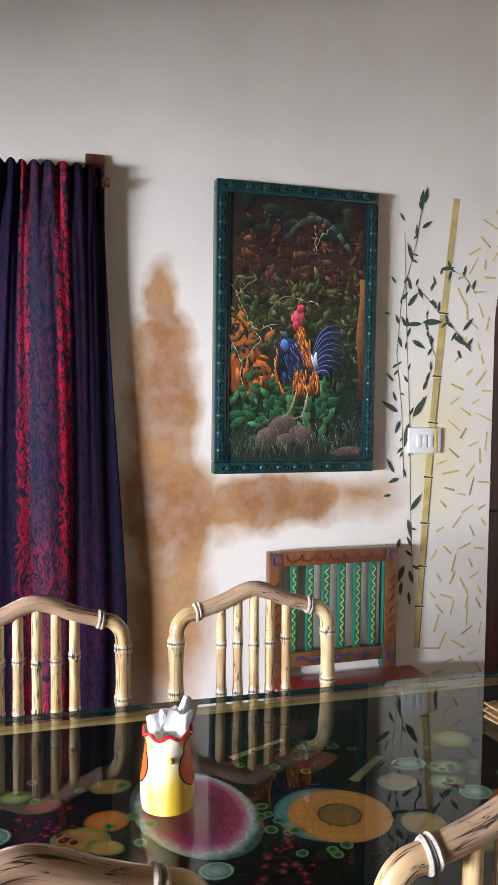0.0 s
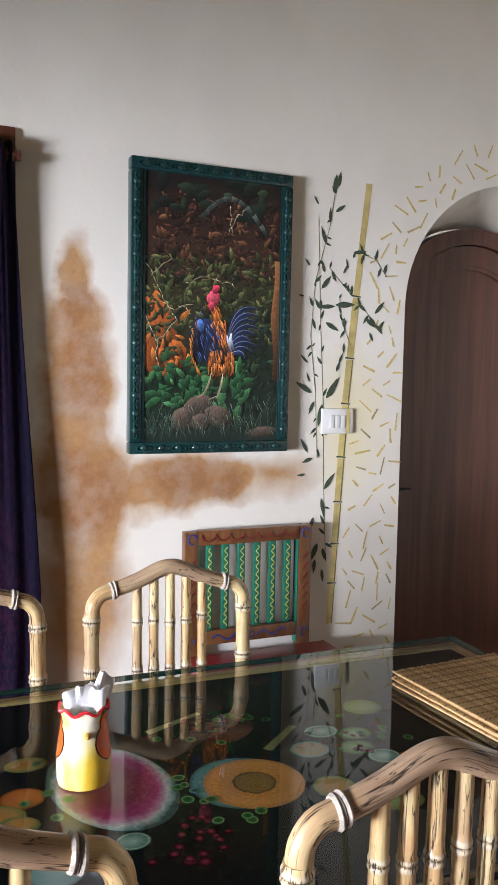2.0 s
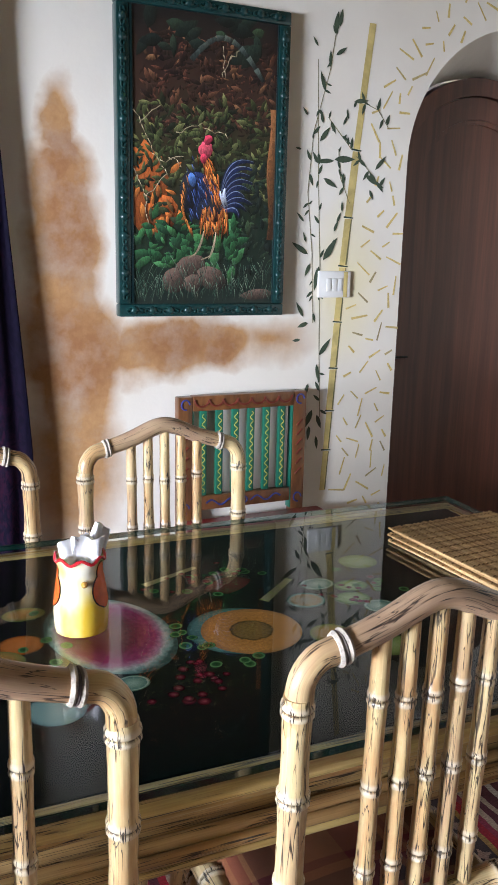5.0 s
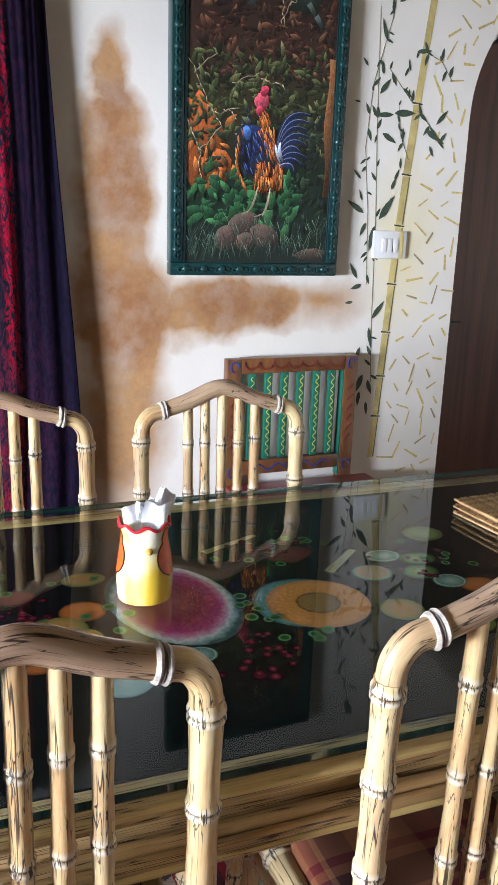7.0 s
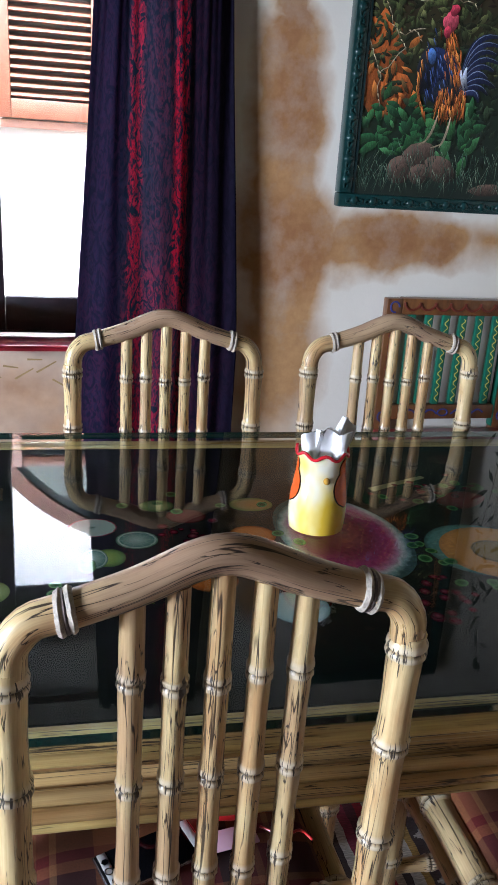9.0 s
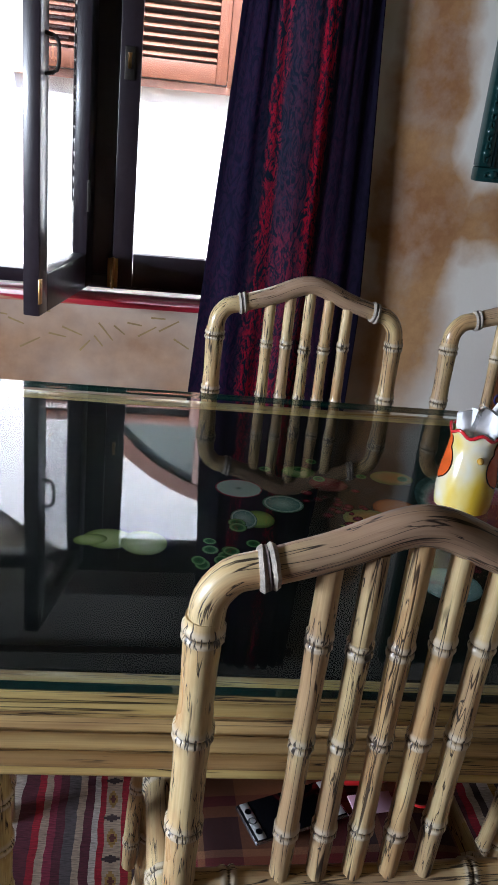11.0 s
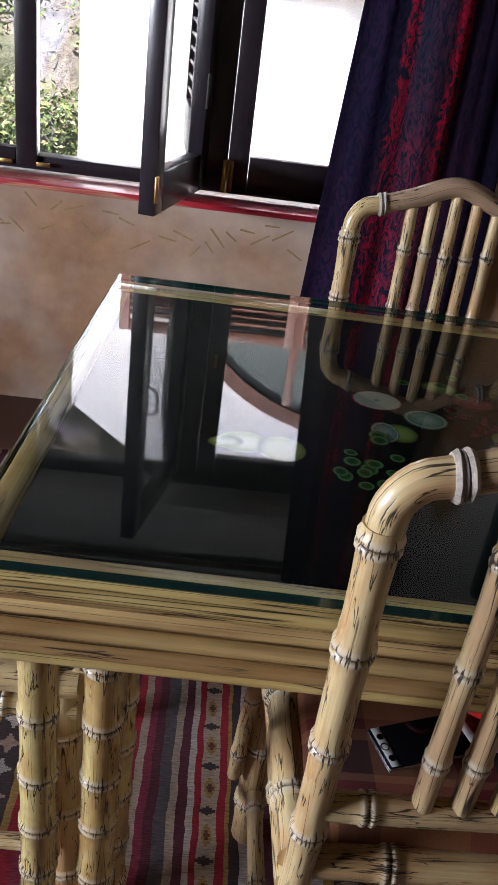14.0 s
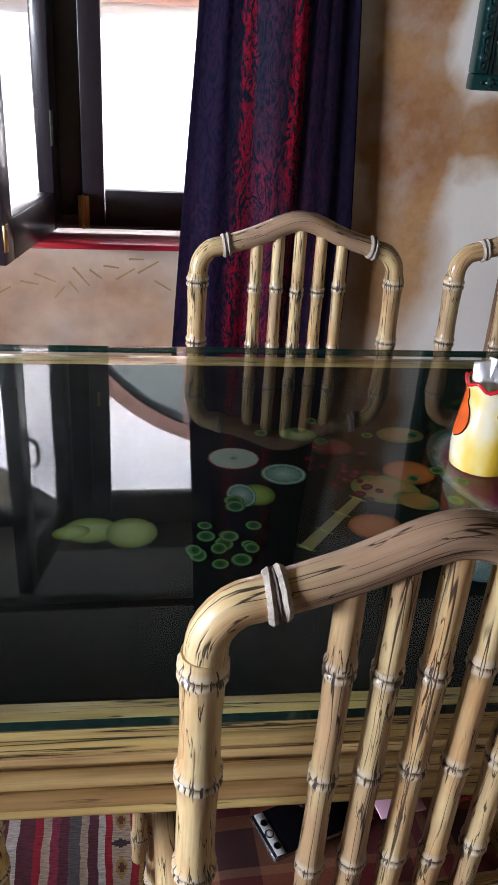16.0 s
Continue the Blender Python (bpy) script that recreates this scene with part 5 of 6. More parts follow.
for i in range(5):
    nb = bmesh.new()
    rows = []
    a0, tilt, w = (-20, 15, 40, -35, 5)[i], (-5, 17, 2, 9, -3)[i], (0.020, 0.017, 0.024, 0.018, 0.024)[i]
    hgt = (0.146, 0.170, 0.150, 0.158, 0.144)[i]
    for j in range(9):
        f = j / 8
        rows.append([nb.verts.new((w * (q - 0.5) * 2 * (1 - 0.25 * f * abs(q - 0.5)), 0.006 * math.sin(7 * q + 3 * f + i) + 0.010 * (q - 0.5) * f, 0.085 + (hgt - 0.085) * f + 0.005 * math.sin(4 * q + i) * f)) for q in [k / 8 for k in range(9)]])
    for a, c in zip(rows, rows[1:]):
        for k in range(8):
            nb.faces.new((a[k], a[k + 1], c[k + 1], c[k]))
    back = bmesh.ops.duplicate(nb, geom=nb.verts[:] + nb.edges[:] + nb.faces[:])
    for g in back["geom"]:
        if isinstance(g, bmesh.types.BMVert):
            g.co.y += 0.006 + 0.003 * math.sin(g.co.x * 300 + i)
    bmesh.ops.bridge_loops(nb, edges=[e for e in nb.edges if e.is_boundary])
    bmesh.ops.rotate(nb, verts=nb.verts[:], cent=(0, 0, 0.09), matrix=Matrix.Rotation(radians(a0), 3, "Z") @ Matrix.Rotation(radians(tilt), 3, "Y"))
    bmesh.ops.translate(nb, verts=nb.verts[:], vec=((-0.012, 0.014, 0.0, 0.008, -0.004)[i], (-0.008, 0.002, 0.010, -0.012, 0.006)[i], 0))
    part("napkin", nb, PAPER, jar, "folded white paper napkin")

# ---- straw placemats ----


REED_MESHES = []
for k in range(6):
    e0, e1 = rn.uniform(-0.004, 0.004), rn.uniform(-0.004, 0.004)
    REED_MESHES.append(mesh_of("reed", tube([(0, -0.195 + e0, 0.003), (0, -0.06, 0.003 + rn.uniform(-0.0005, 0.0005)), (0, 0.07, 0.003 + rn.uniform(-0.0005, 0.0005)), (0, 0.195 + e1, 0.003)], 0.0027, (), 6), STRAW))
THREAD = simple("straw_thread", (0.22, 0.13, 0.05), 0.8, 0, 0.3, 200, 0.2)


def placemat(z, dx, dy, turn):
    mt = thing("placemat", "straw-coloured woven reed placemat in a stack on the table", "placemat", pose(1.128 + dx, 1.325 + dy, z, 0, 0, 3 + turn), "stack of placemats")
    rr, n, w, l = random.Random(int(z * 1e5)), 52, 0.285, 0.39
    for i in range(n):
        rd = new("reed", REED_MESHES[rr.randrange(6)])
        rd.parent = mt
        rd.location = (-w / 2 + w * (i + 0.5) / n, 0, 0)
    b = bmesh.new()
    for k in range(15):
        y = -l / 2 + 0.015 + k * (l - 0.03) / 14
        for j in range(26):
            x = -w / 2 + w * (j + 0.5 * (k % 2)) / 26 + 0.003
            tube([(x - 0.0045, y - 0.002, 0.0050), (x, y, 0.0068), (x + 0.0045, y + 0.002, 0.0050)], 0.0011, (), 4, bm=b)
    tagged(part("stitching", b, THREAD, mt, "dark straw thread stitching"), kind="stuff")
    return mt


for i in range(5):
    placemat(0.7525 + i * 0.0066, (0.0, 0.006, -0.004, 0.005, -0.002)[i], (0.004, -0.006, 0.003, -0.003, 0.0)[i], (1.2, -1.0, 0.6, -0.5, 0.2)[i])

# ---- phone and pouch on the chair seat ----
SEAT = 0.4935
ph = thing("mobile_phone", "black mobile phone with silver edges lying on a plaid cushion", "phone", pose(0.006, 1.018, SEAT, 0, 0, 19))
part("case", box(-0.062, 0.062, -0.0295, 0.0295, 0.0, 0.0075, 0.0032), SILVER, ph)
part("edge_band", box(-0.0625, 0.0625, -0.030, 0.030, 0.002, 0.0055, 0.0016), SILVER, ph, "silver edge band")
part("screen", box(-0.0595, 0.0595, -0.0278, 0.0278, 0.0076, 0.0082, 0.0002), BLACKGLASS, ph, "black glass screen")
for bx in (-0.0525, 0.0535):
    part("bezel", box(bx - 0.006, bx + 0.005, -0.0272, 0.0272, 0.0083, 0.0085, 0.0001), PLASTIC, ph, "white bezel")
for by in (-0.016, 0.014):
    part("flower_sticker", lathe([(0.0045, 0.0086), (0.0045, 0.0089), (0.001, 0.0089)], seg=6), BLACKGLASS, ph, "dark flower sticker").location = (-0.0525, by, 0)
part("home_button", lathe([(0.0052, 0.0083), (0.0052, 0.0087), (0.0040, 0.0087)], seg=16), SILVER, ph).location = (-0.0535, 0, 0)
pouch = thing("red_pouch", "small glossy red pouch with a cord loop and pink tag", "pouch", pose(0.105, 1.085, SEAT - 0.002, 0, 0, 8))
pb = bmesh.new()
bmesh.ops.create_icosphere(pb, subdivisions=3, radius=1)
for v in pb.verts:
    q = v.co.copy()
    v.co = Vector((q.x * 0.060, q.y * 0.038, max(0.0, 0.022 + q.z * 0.022 + 0.006 * noise.noise(q * 2.5))))
part("bag", pb, REDPLASTIC, pouch)
loop = smooth_path([(-0.06, -0.01, 0.02), (-0.10, -0.02, 0.03), (-0.115, 0.01, 0.028), (-0.10, 0.03, 0.02), (-0.065, 0.02, 0.02)], 0.006)
part("cord_loop", tube(loop, 0.0028, (), 8), REDPLASTIC, pouch)
part("tag", box(-0.035, 0.02, -0.075, -0.045, 0.010, 0.013, 0.001), PINK, pouch, "pale pink tag")
tail = smooth_path([(0.03, -0.05, 0.008), (0.05, -0.075, 0.012), (0.075, -0.07, 0.008), (0.085, -0.085, 0.005)], 0.006)
part("cord", tube(tail, 0.0018, (), 8), REDPLASTIC, pouch)


# ---- painted wooden chair by the wall ----
def green_chair():
    ch = thing("painted_chair", "hand-painted wooden chair with green slats and a red seat", "chair", pose(0, 0, 0))
    x0, x1, y0, y1 = 0.935, 1.425, 2.705, 2.742
    for a in (x0, x1 - 0.052):
        part("post", box(a, a + 0.052, y0, y1, 0.012, 0.862, 0.004), ORANGEW, ch, "orange-brown post with painted scrolls")
    part("post_face", box(x1 - 0.056, x1 - 0.0525, y0 + 0.002, y1 - 0.002, 0.43, 0.815, 0.001), GREENPAINT, ch, "green painted inner face")
    part("post_face", box(x0 + 0.0525, x0 + 0.056, y0 + 0.002, y1 - 0.002, 0.43, 0.815, 0.001), GREENPAINT, ch, "green painted inner face")
    top = part("top_rail", box(x0 + 0.0525, x1 - 0.0525, y0 - 0.002, y1, 0.812, 0.864, 0.004), ORANGEW, ch, "orange-brown rail with dark red swags")
    low = part("lower_rail", box(x0 + 0.0565, x1 - 0.0565, y0 + 0.002, y1 - 0.004, 0.458, 0.508, 0.004), ORANGEW, ch, "orange-brown rail with blue scrolls")
    for i in range(6):
        x = 1.030 + i * 0.0605
        sl = part("slat", box(x - 0.013, x + 0.013, y0 + 0.008, y1 - 0.012, 0.509, 0.811, 0.003), GREENPAINT, ch, "green painted slat")
        line = [(x + 0.006 * math.sin(k * 1.05 + i), y0 + 0.0075, 0.52 + k * 0.28 / 60) for k in range(61)]
        part("wavy_line", tube(line, 0.0015, (), 5), YELLOWPAINT, sl, "yellow painted wavy line")
    for i in range(7):
        c = x0 + 0.085 + i * 0.053
        arc = [(c + 0.026 * math.cos(a), y0 - 0.0022, 0.852 - 0.024 * math.sin(a)) for a in [math.pi * k / 10 for k in range(11)]]
        part("swag", tube(arc, 0.0045, (), 5), REDORN, top)
    for c, s in ((1.10, 1), (1.27, -1)):
        wave = [(c + s * (k - 10) * 0.006, y0 + 0.0018, 0.482 + 0.010 * math.sin(k * 0.5)) for k in range(21)]
        part("scroll", tube(wave, 0.0035, (), 5), BLUEPAINT, low)
    part("scroll", tube([(1.18 + 0.018 * math.cos(a), y0 + 0.0018, 0.482 + 0.012 * math.sin(a)) for a in [2 * math.pi * k / 16 for k in range(17)]], 0.003, (), 5), BLUEPAINT, low)
    for px in (x0 + 0.026, x1 - 0.026):
        for z, mt in ((0.836, BLUEPAINT), (0.47, BLUEPAINT)):
            part("rosette", tube([(px + 0.015 * math.cos(a), y0 - 0.0005, z + 0.017 * math.sin(a)) for a in [2 * math.pi * k / 14 for k in range(12)]], 0.0032, (), 5), mt, ch)
        for k in range(6):
            z = 0.56 + k * 0.036
            part("stroke", tube([(px - 0.011, y0 - 0.0005, z), (px + 0.004, y0 - 0.0008, z + 0.016), (px + 0.011, y0 - 0.0005, z + 0.020)], 0.0042, (), 5), REDORN, ch)
    part("seat", box(x0 - 0.005, x1 + 0.06, 2.30, 2.704, 0.395, 0.428, 0.006), REDSEAT, ch, "dark red painted plank seat")
    for a, b in ((x0 + 0.01, 2.31), (x1 + 0.005, 2.31)):
        part("leg", box(a, a + 0.045, b, b + 0.045, 0.012, 0.394, 0.003), ORANGEW, ch)
    part("stretcher", box(x0 + 0.06, x1 - 0.001, 2.325, 2.345, 0.20, 0.235, 0.002), ORANGEW, ch)
    return ch


green_chair()

# ---- framed picture ----
PX0, PX1, PZ0, PZ1, PY = 0.742, 1.325, 1.132, 2.098, 2.720


def picture():
    pic = thing("framed_picture", "tall painting of dark foliage in a carved teal frame", "painting")
    fw = 0.040
    bars = []
    for a in ((PX0, PX1, PZ0, PZ0 + fw), (PX0, PX1, PZ1 - fw, PZ1), (PX0, PX0 + fw, PZ0 + fw + 0.0005, PZ1 - fw - 0.0005), (PX1 - fw, PX1, PZ0 + fw + 0.0005, PZ1 - fw - 0.0005)):
        bars.append(part("frame", box(a[0], a[1], PY, 2.764, a[2], a[3], 0.005, segments=2), TEAL, pic, "carved teal frame bar"))
    part("inner_lip", box(PX1 - fw - 0.004, PX1 - fw - 0.0005, PY + 0.004, 2.729, PZ0 + fw + 0.001, PZ1 - fw - 0.001, 0.001), GREENTEAL, pic)
    part("inner_lip", box(PX0 + fw + 0.0005, PX0 + fw + 0.010, PY + 0.004, 2.729, PZ0 + fw + 0.001, PZ1 - fw - 0.001, 0.001), GREENTEAL, pic)
    rr = random.Random(8)

    def boss(x, z, parent, turn):
        b = bmesh.new()
        bmesh.ops.create_icosphere(b, subdivisions=2, radius=1)
        for v in b.verts:
            v.co = Vector((v.co.x * 0.014, v.co.y * 0.009, v.co.z * 0.014))
        for s in (-1, 1):
            arc = [(s * (0.014 + 0.012 * math.sin(k * 0.7)), -0.003, s * 0.0 + 0.010 * math.cos(k * 0.7) + 0.002 * k - 0.006) for k in range(8)]
            tube(arc, 0.0038, (), 6, bm=b)
        bmesh.ops.rotate(b, verts=b.verts[:], cent=(0, 0, 0), matrix=Matrix.Rotation(radians(turn), 3, "Y"))
        bmesh.ops.translate(b, verts=b.verts[:], vec=(x, PY + 0.001, z))
        part("carving", b, TEAL, parent)
    for i in range(9):
        x = PX0 + 0.05 + i * (PX1 - PX0 - 0.10) / 8
        boss(x, PZ0 + fw / 2, bars[0], 0)
        boss(x, PZ1 - fw / 2, bars[1], 0)
    for i in range(15):
        z = PZ0 + 0.08 + i * (PZ1 - PZ0 - 0.16) / 14
        boss(PX0 + fw / 2, z, bars[2], 90)
        boss(PX1 - fw / 2, z, bars[3], 90)
    cx0, cx1, cz0, cz1 = PX0 + fw, PX1 - fw, PZ0 + fw, PZ1 - fw
    part("canvas", box(cx0 - 0.005, cx1 + 0.005, 2.7302, 2.756, cz0 - 0.005, cz1 + 0.005), CANVAS, pic, "dark brown and green painted canvas", False)
    w, h = cx1 - cx0, cz1 - cz0

    def at(u, v):
        return cx0 + u * w, cz0 + v * h
    depth = [0]

    def paint(name, outlines, material, label=""):
        b = bmesh.new()
        for o in outlines:
            depth[0] += 1
            o = [(min(cx1 - 0.0005, max(cx0 + 0.0005, x)), min(cz1 - 0.0005, max(cz0 + 0.0005, z))) for x, z in o]
            flat_shape(o, 2.7301 - 0.000003 * depth[0], 0.0002, b)
        return part(name, b, material, pic, label, False)

    def leaves(n, u0, u1, v0, v1, l0, l1, slim):
        out = []
        for _ in range(n):
            x, z = at(rr.uniform(u0, u1), rr.uniform(v0, v1))
            l = rr.uniform(l0, l1)
            out.append(leaf_outline(x, z, l, l * slim * rr.uniform(0.7, 1.2), rr.uniform(0, 360)))
        return out
    paint("painted_glow", [oval(*at(0.10, 0.40), 0.075, 0.14, 0, 24, 0.10, rr), oval(*at(0.22, 0.33), 0.05, 0.05, 0, 18, 0.12, rr)], ORANGEPAINT, "orange glow between leaves")
    tagged(paint("painted_leaves", leaves(420, 0.10, 0.98, 0.60, 0.93, 0.018, 0.052, 0.34), BROWNLEAF, "dark brown painted leaves"), kind="stuff")
    tagged(paint("painted_leaves", leaves(24, 0.0, 0.95, 0.88, 1.0, 0.05, 0.11, 0.45), DARKLEAF), kind="stuff")
    tagged(paint("painted_leaves", leaves(420, 0.02, 0.98, 0.40, 0.70, 0.018, 0.050, 0.34), OLIVELEAF, "olive painted leaves"), kind="stuff")
    tagged(paint("painted_leaves", leaves(36, 0.0, 0.35, 0.24, 0.50, 0.03, 0.06, 0.34), ORANGELEAF), kind="stuff")
    tagged(paint("painted_leaves", leaves(150, 0.50, 1.0, 0.12, 0.48, 0.022, 0.055, 0.36), DARKLEAF), kind="stuff")
    tagged(paint("painted_leaves", leaves(110, 0.05, 0.72, 0.14, 0.30, 0.03, 0.075, 0.40), BRIGHTLEAF, "bright green painted leaves"), kind="stuff")
    twigs = []
    for (u, v), (p, q) in zip(((0.12, 0.28), (0.10, 0.37), (0.24, 0.45), (0.13, 0.55), (0.30, 0.60), (0.24, 0.52), (0.48, 0.62), (0.60, 0.80), (0.66, 0.86), (0.60, 0.90), (0.05, 0.62), (0.20, 0.50), (0.03, 0.48)), ((0.10, 0.38), (0.24, 0.46), (0.13, 0.55), (0.03, 0.66), (0.47, 0.63), (0.34, 0.49), (0.66, 0.60), (0.66, 0.87), (0.74, 0.90), (0.64, 0.80), (0.20, 0.69), (0.36, 0.52), (0.11, 0.36))):
        pts = [Vector((u + (p - u) * k / 5 + rr.uniform(-0.012, 0.012), v + (q - v) * k / 5 + rr.uniform(-0.008, 0.008))) for k in range(6)]
        for a, b in zip(pts, pts[1:]):
            twigs.append(stroke(*at(a.x, a.y), *at(b.x, b.y), 0.0030))
    tagged(paint("painted_twig", twigs, TWIG, "pale painted twigs"), kind="stuff")
    bough = [stroke(*at(0.40 + k * 0.055, 0.80 + 0.13 * math.sin(0.35 + k * 0.31)), *at(0.40 + (k + 1) * 0.055, 0.80 + 0.13 * math.sin(0.35 + (k + 1) * 0.31)), 0.018) for k in range(9)]
    tagged(paint("painted_bough", bough, BOUGH), kind="stuff")
    paint("painted_trunk", [[at(0.945 + 0.012 * math.sin(k), 0.24 + k * 0.052) for k in range(10)] + [at(0.995, 0.708), at(0.995, 0.24)]], TRUNK)
    for rock in (oval(*at(0.40, 0.135), 0.055, 0.036, 18, 20, 0.05, rr), oval(*at(0.29, 0.085), 0.042, 0.040, 30, 20, 0.05, rr), oval(*at(0.55, 0.095), 0.055, 0.036, -25, 20, 0.05, rr), oval(*at(0.42, 0.075), 0.034, 0.030, 10, 20, 0.05, rr), oval(*at(0.88, 0.035), 0.06, 0.018, 5, 16, 0.1, rr)):
        paint("painted_rock", [rock], ROCKPAINT, "brown painted rock")
    grass = []
    for _ in range(260):
        u, v = rr.uniform(0, 1), rr.uniform(0.0, 0.13) * (1 if rr.random() < 0.6 else 0.5)
        x, z = at(u, v)
        a = rr.uniform(55, 125)
        l = rr.uniform(0.02, 0.06)
        grass.append(stroke(x, z, x + l * math.cos(radians(a)), z + l * math.sin(radians(a)), 0.0018))
    tagged(paint("painted_grass", grass, GRASSPAINT, "pale green painted grass blades"), kind="stuff")
    # the middle motif, kept to plain rounded patches of colour
    def curve(p, q, r, width, n=9):
        """A stroke along a bent line from p by q to r, thickest in its middle."""
        line = [Vector(at(*[(1 - f) ** 2 * p[k] + 2 * f * (1 - f) * q[k] + f * f * r[k] for k in (0, 1)])) for f in [i / n for i in range(n + 1)]]
        left, right = [], []
        for i, c in enumerate(line):
            d = (line[min(n, i + 1)] - line[max(0, i - 1)]).normalized()
            h = Vector((-d.y, d.x)) * width * (0.15 + 0.85 * math.sin(math.pi * (0.08 + 0.84 * i / n))) / 2
            left.append(tuple(c + h))
            right.append(tuple(c - h))
        return left + right[::-1]

    plumes, edges = [], []
    for k in range(9):
        p, q, r = (0.605, 0.375 - 0.006 * k), (0.63 + 0.012 * k, 0.545 - 0.022 * k), (0.835 - 0.006 * k * (k % 3), 0.515 - 0.025 * k)
        plumes.append(curve(p, q, r, 0.017))
        edges.append(curve((p[0], p[1] + 0.006), (q[0], q[1] + 0.008), (r[0], r[1] + 0.004), 0.0026))
    tagged(paint("painted_patch", plumes, NAVY, "dark blue curved strokes"), kind="stuff")
    tagged(paint("painted_patch", edges, BLUEGREY), kind="stuff")
    paint("painted_patch", [oval(*at(0.465, 0.385), 0.062, 0.080, 28, 28)], NAVY, "dark blue rounded patch")
    paint("painted_patch", [oval(*at(0.385, 0.40), 0.030, 0.066, -6, 24), oval(*at(0.52, 0.335), 0.044, 0.040, 20, 24)], DARKPAINT, "near-black rounded patches")
    feathers = []
    for _ in range(90):
        f = rr.random()
        x, z = at(0.49 + 0.085 * f + rr.gauss(0, 0.020), 0.535 - 0.15 * f)
        feathers.append(curve(((x - cx0) / w, (z - cz0) / h), ((x - cx0) / w + 0.012, (z - cz0) / h - 0.02), ((x - cx0) / w + rr.uniform(0.0, 0.05), (z - cz0) / h - rr.uniform(0.03, 0.05)), 0.0042, 4))
    for _ in range(80):
        u, v = rr.uniform(0.47, 0.655), rr.uniform(0.285, 0.355)
        feathers.append(curve((u, v), (u + 0.004, v - 0.02), (u + rr.uniform(-0.02, 0.02), v - rr.uniform(0.03, 0.055)), 0.0042, 4))
    for _ in range(34):
        f = rr.random()
        u, v = 0.335 + 0.10 * (f - 0.45) ** 2 * 4 * 0.6 + rr.uniform(-0.006, 0.006), 0.47 - 0.20 * f
        feathers.append(curve((u, v), (u + 0.004, v - 0.015), (u + 0.018, v - 0.035), 0.0030, 4))
    tagged(paint("painted_stroke", feathers, FLAMES, "orange and dark red strokes"), kind="stuff")
    sheen = []
    for _ in range(60):
        u, v = rr.gauss(0.45, 0.05), rr.gauss(0.40, 0.045)
        sheen.append(curve((u, v), (u + 0.008, v - 0.014), (u + 0.022, v - rr.uniform(0.016, 0.035)), 0.0032, 4))
    tagged(paint("painted_stroke", sheen, BLUES), kind="stuff")
    paint("painted_patch", [oval(*at(0.408, 0.443), 0.013, 0.022, 12, 20)], SKYBLUE, "bright blue rounded patch")
    paint("painted_patch", [curve((0.635, 0.42), (0.615, 0.39), (0.655, 0.355), 0.012), curve((0.60, 0.41), (0.61, 0.38), (0.64, 0.345), 0.008)], PALEBLUE, "pale blue patch")
    paint("painted_patch", [oval(*at(0.50, 0.548), 0.024, 0.026, 0, 18, 0.10, rr), oval(*at(0.515, 0.582), 0.014, 0.016, -20, 14, 0.16, rr), oval(*at(0.485, 0.518), 0.011, 0.016, 0, 14, 0.1, rr)], CRIMSON, "crimson rounded patch")
    paint("painted_stroke", [curve((0.49, 0.265), (0.47, 0.20), (0.42, 0.175), 0.0075), curve((0.575, 0.262), (0.565, 0.20), (0.525, 0.165), 0.0075), curve((0.44, 0.185), (0.41, 0.175), (0.38, 0.165), 0.0045), curve((0.53, 0.175), (0.50, 0.165), (0.47, 0.162), 0.0045)], TWIG)
    return pic


def art(name, stops):
    """Brushed oil paint: each stroke has its own colour, runs from dark to light across itself and shows the brush."""
    m, t, b = nodes_of(name)
    g = t.nodes.new("ShaderNodeNewGeometry")
    col = ramp(t, g.outputs["Random Per Island"], stops)
    sep = t.nodes.new("ShaderNodeSeparateXYZ")
    t.links.new(coords(t, "UV"), sep.inputs[0])
    across = math_node(t, "ADD", math_node(t, "MULTIPLY", sep.outputs[1], 0.36), math_node(t, "MULTIPLY", sep.outputs[0], -0.22))
    hair = noise_node(t, coords(t, "Object", (240, 1, 90)), 1.0, 4, 0.6, 0.8)
    light = math_node(t, "ADD", math_node(t, "ADD", across, 0.5), math_node(t, "MULTIPLY", math_node(t, "SUBTRACT", hair, 0.5), 0.9))
    set_color(t, b, mix(t, 1.0, col, ramp(t, light, [(0.1, 0.18), (0.5, 0.75), (0.85, 1.95)]), "MULTIPLY"))
    b.inputs["Roughness"].default_value, b.inputs["Coat Weight"].default_value = 0.5, 0.1
    bump(t, b, hair, 0.15, 0.0006)
    return m


def canvas_material():
    m, t, b = nodes_of("canvas_paint")
    c = t.nodes.new("ShaderNodeTexCoord")
    sep = t.nodes.new("ShaderNodeSeparateXYZ")
    t.links.new(c.outputs["Object"], sep.inputs[0])
    v = math_node(t, "DIVIDE", math_node(t, "SUBTRACT", sep.outputs[2], PZ0), PZ1 - PZ0)
    n = noise_node(t, coords(t), 9, 5)
    v = math_node(t, "ADD", v, math_node(t, "MULTIPLY", math_node(t, "SUBTRACT", n, 0.5), 0.3))
    set_color(t, b, ramp(t, v, [(0.05, (0.012, 0.022, 0.018)), (0.3, (0.010, 0.022, 0.012)), (0.55, (0.035, 0.030, 0.014)), (0.75, (0.040, 0.020, 0.014)), (0.95, (0.012, 0.010, 0.010))]))
    b.inputs["Roughness"].default_value = 0.45
    return m


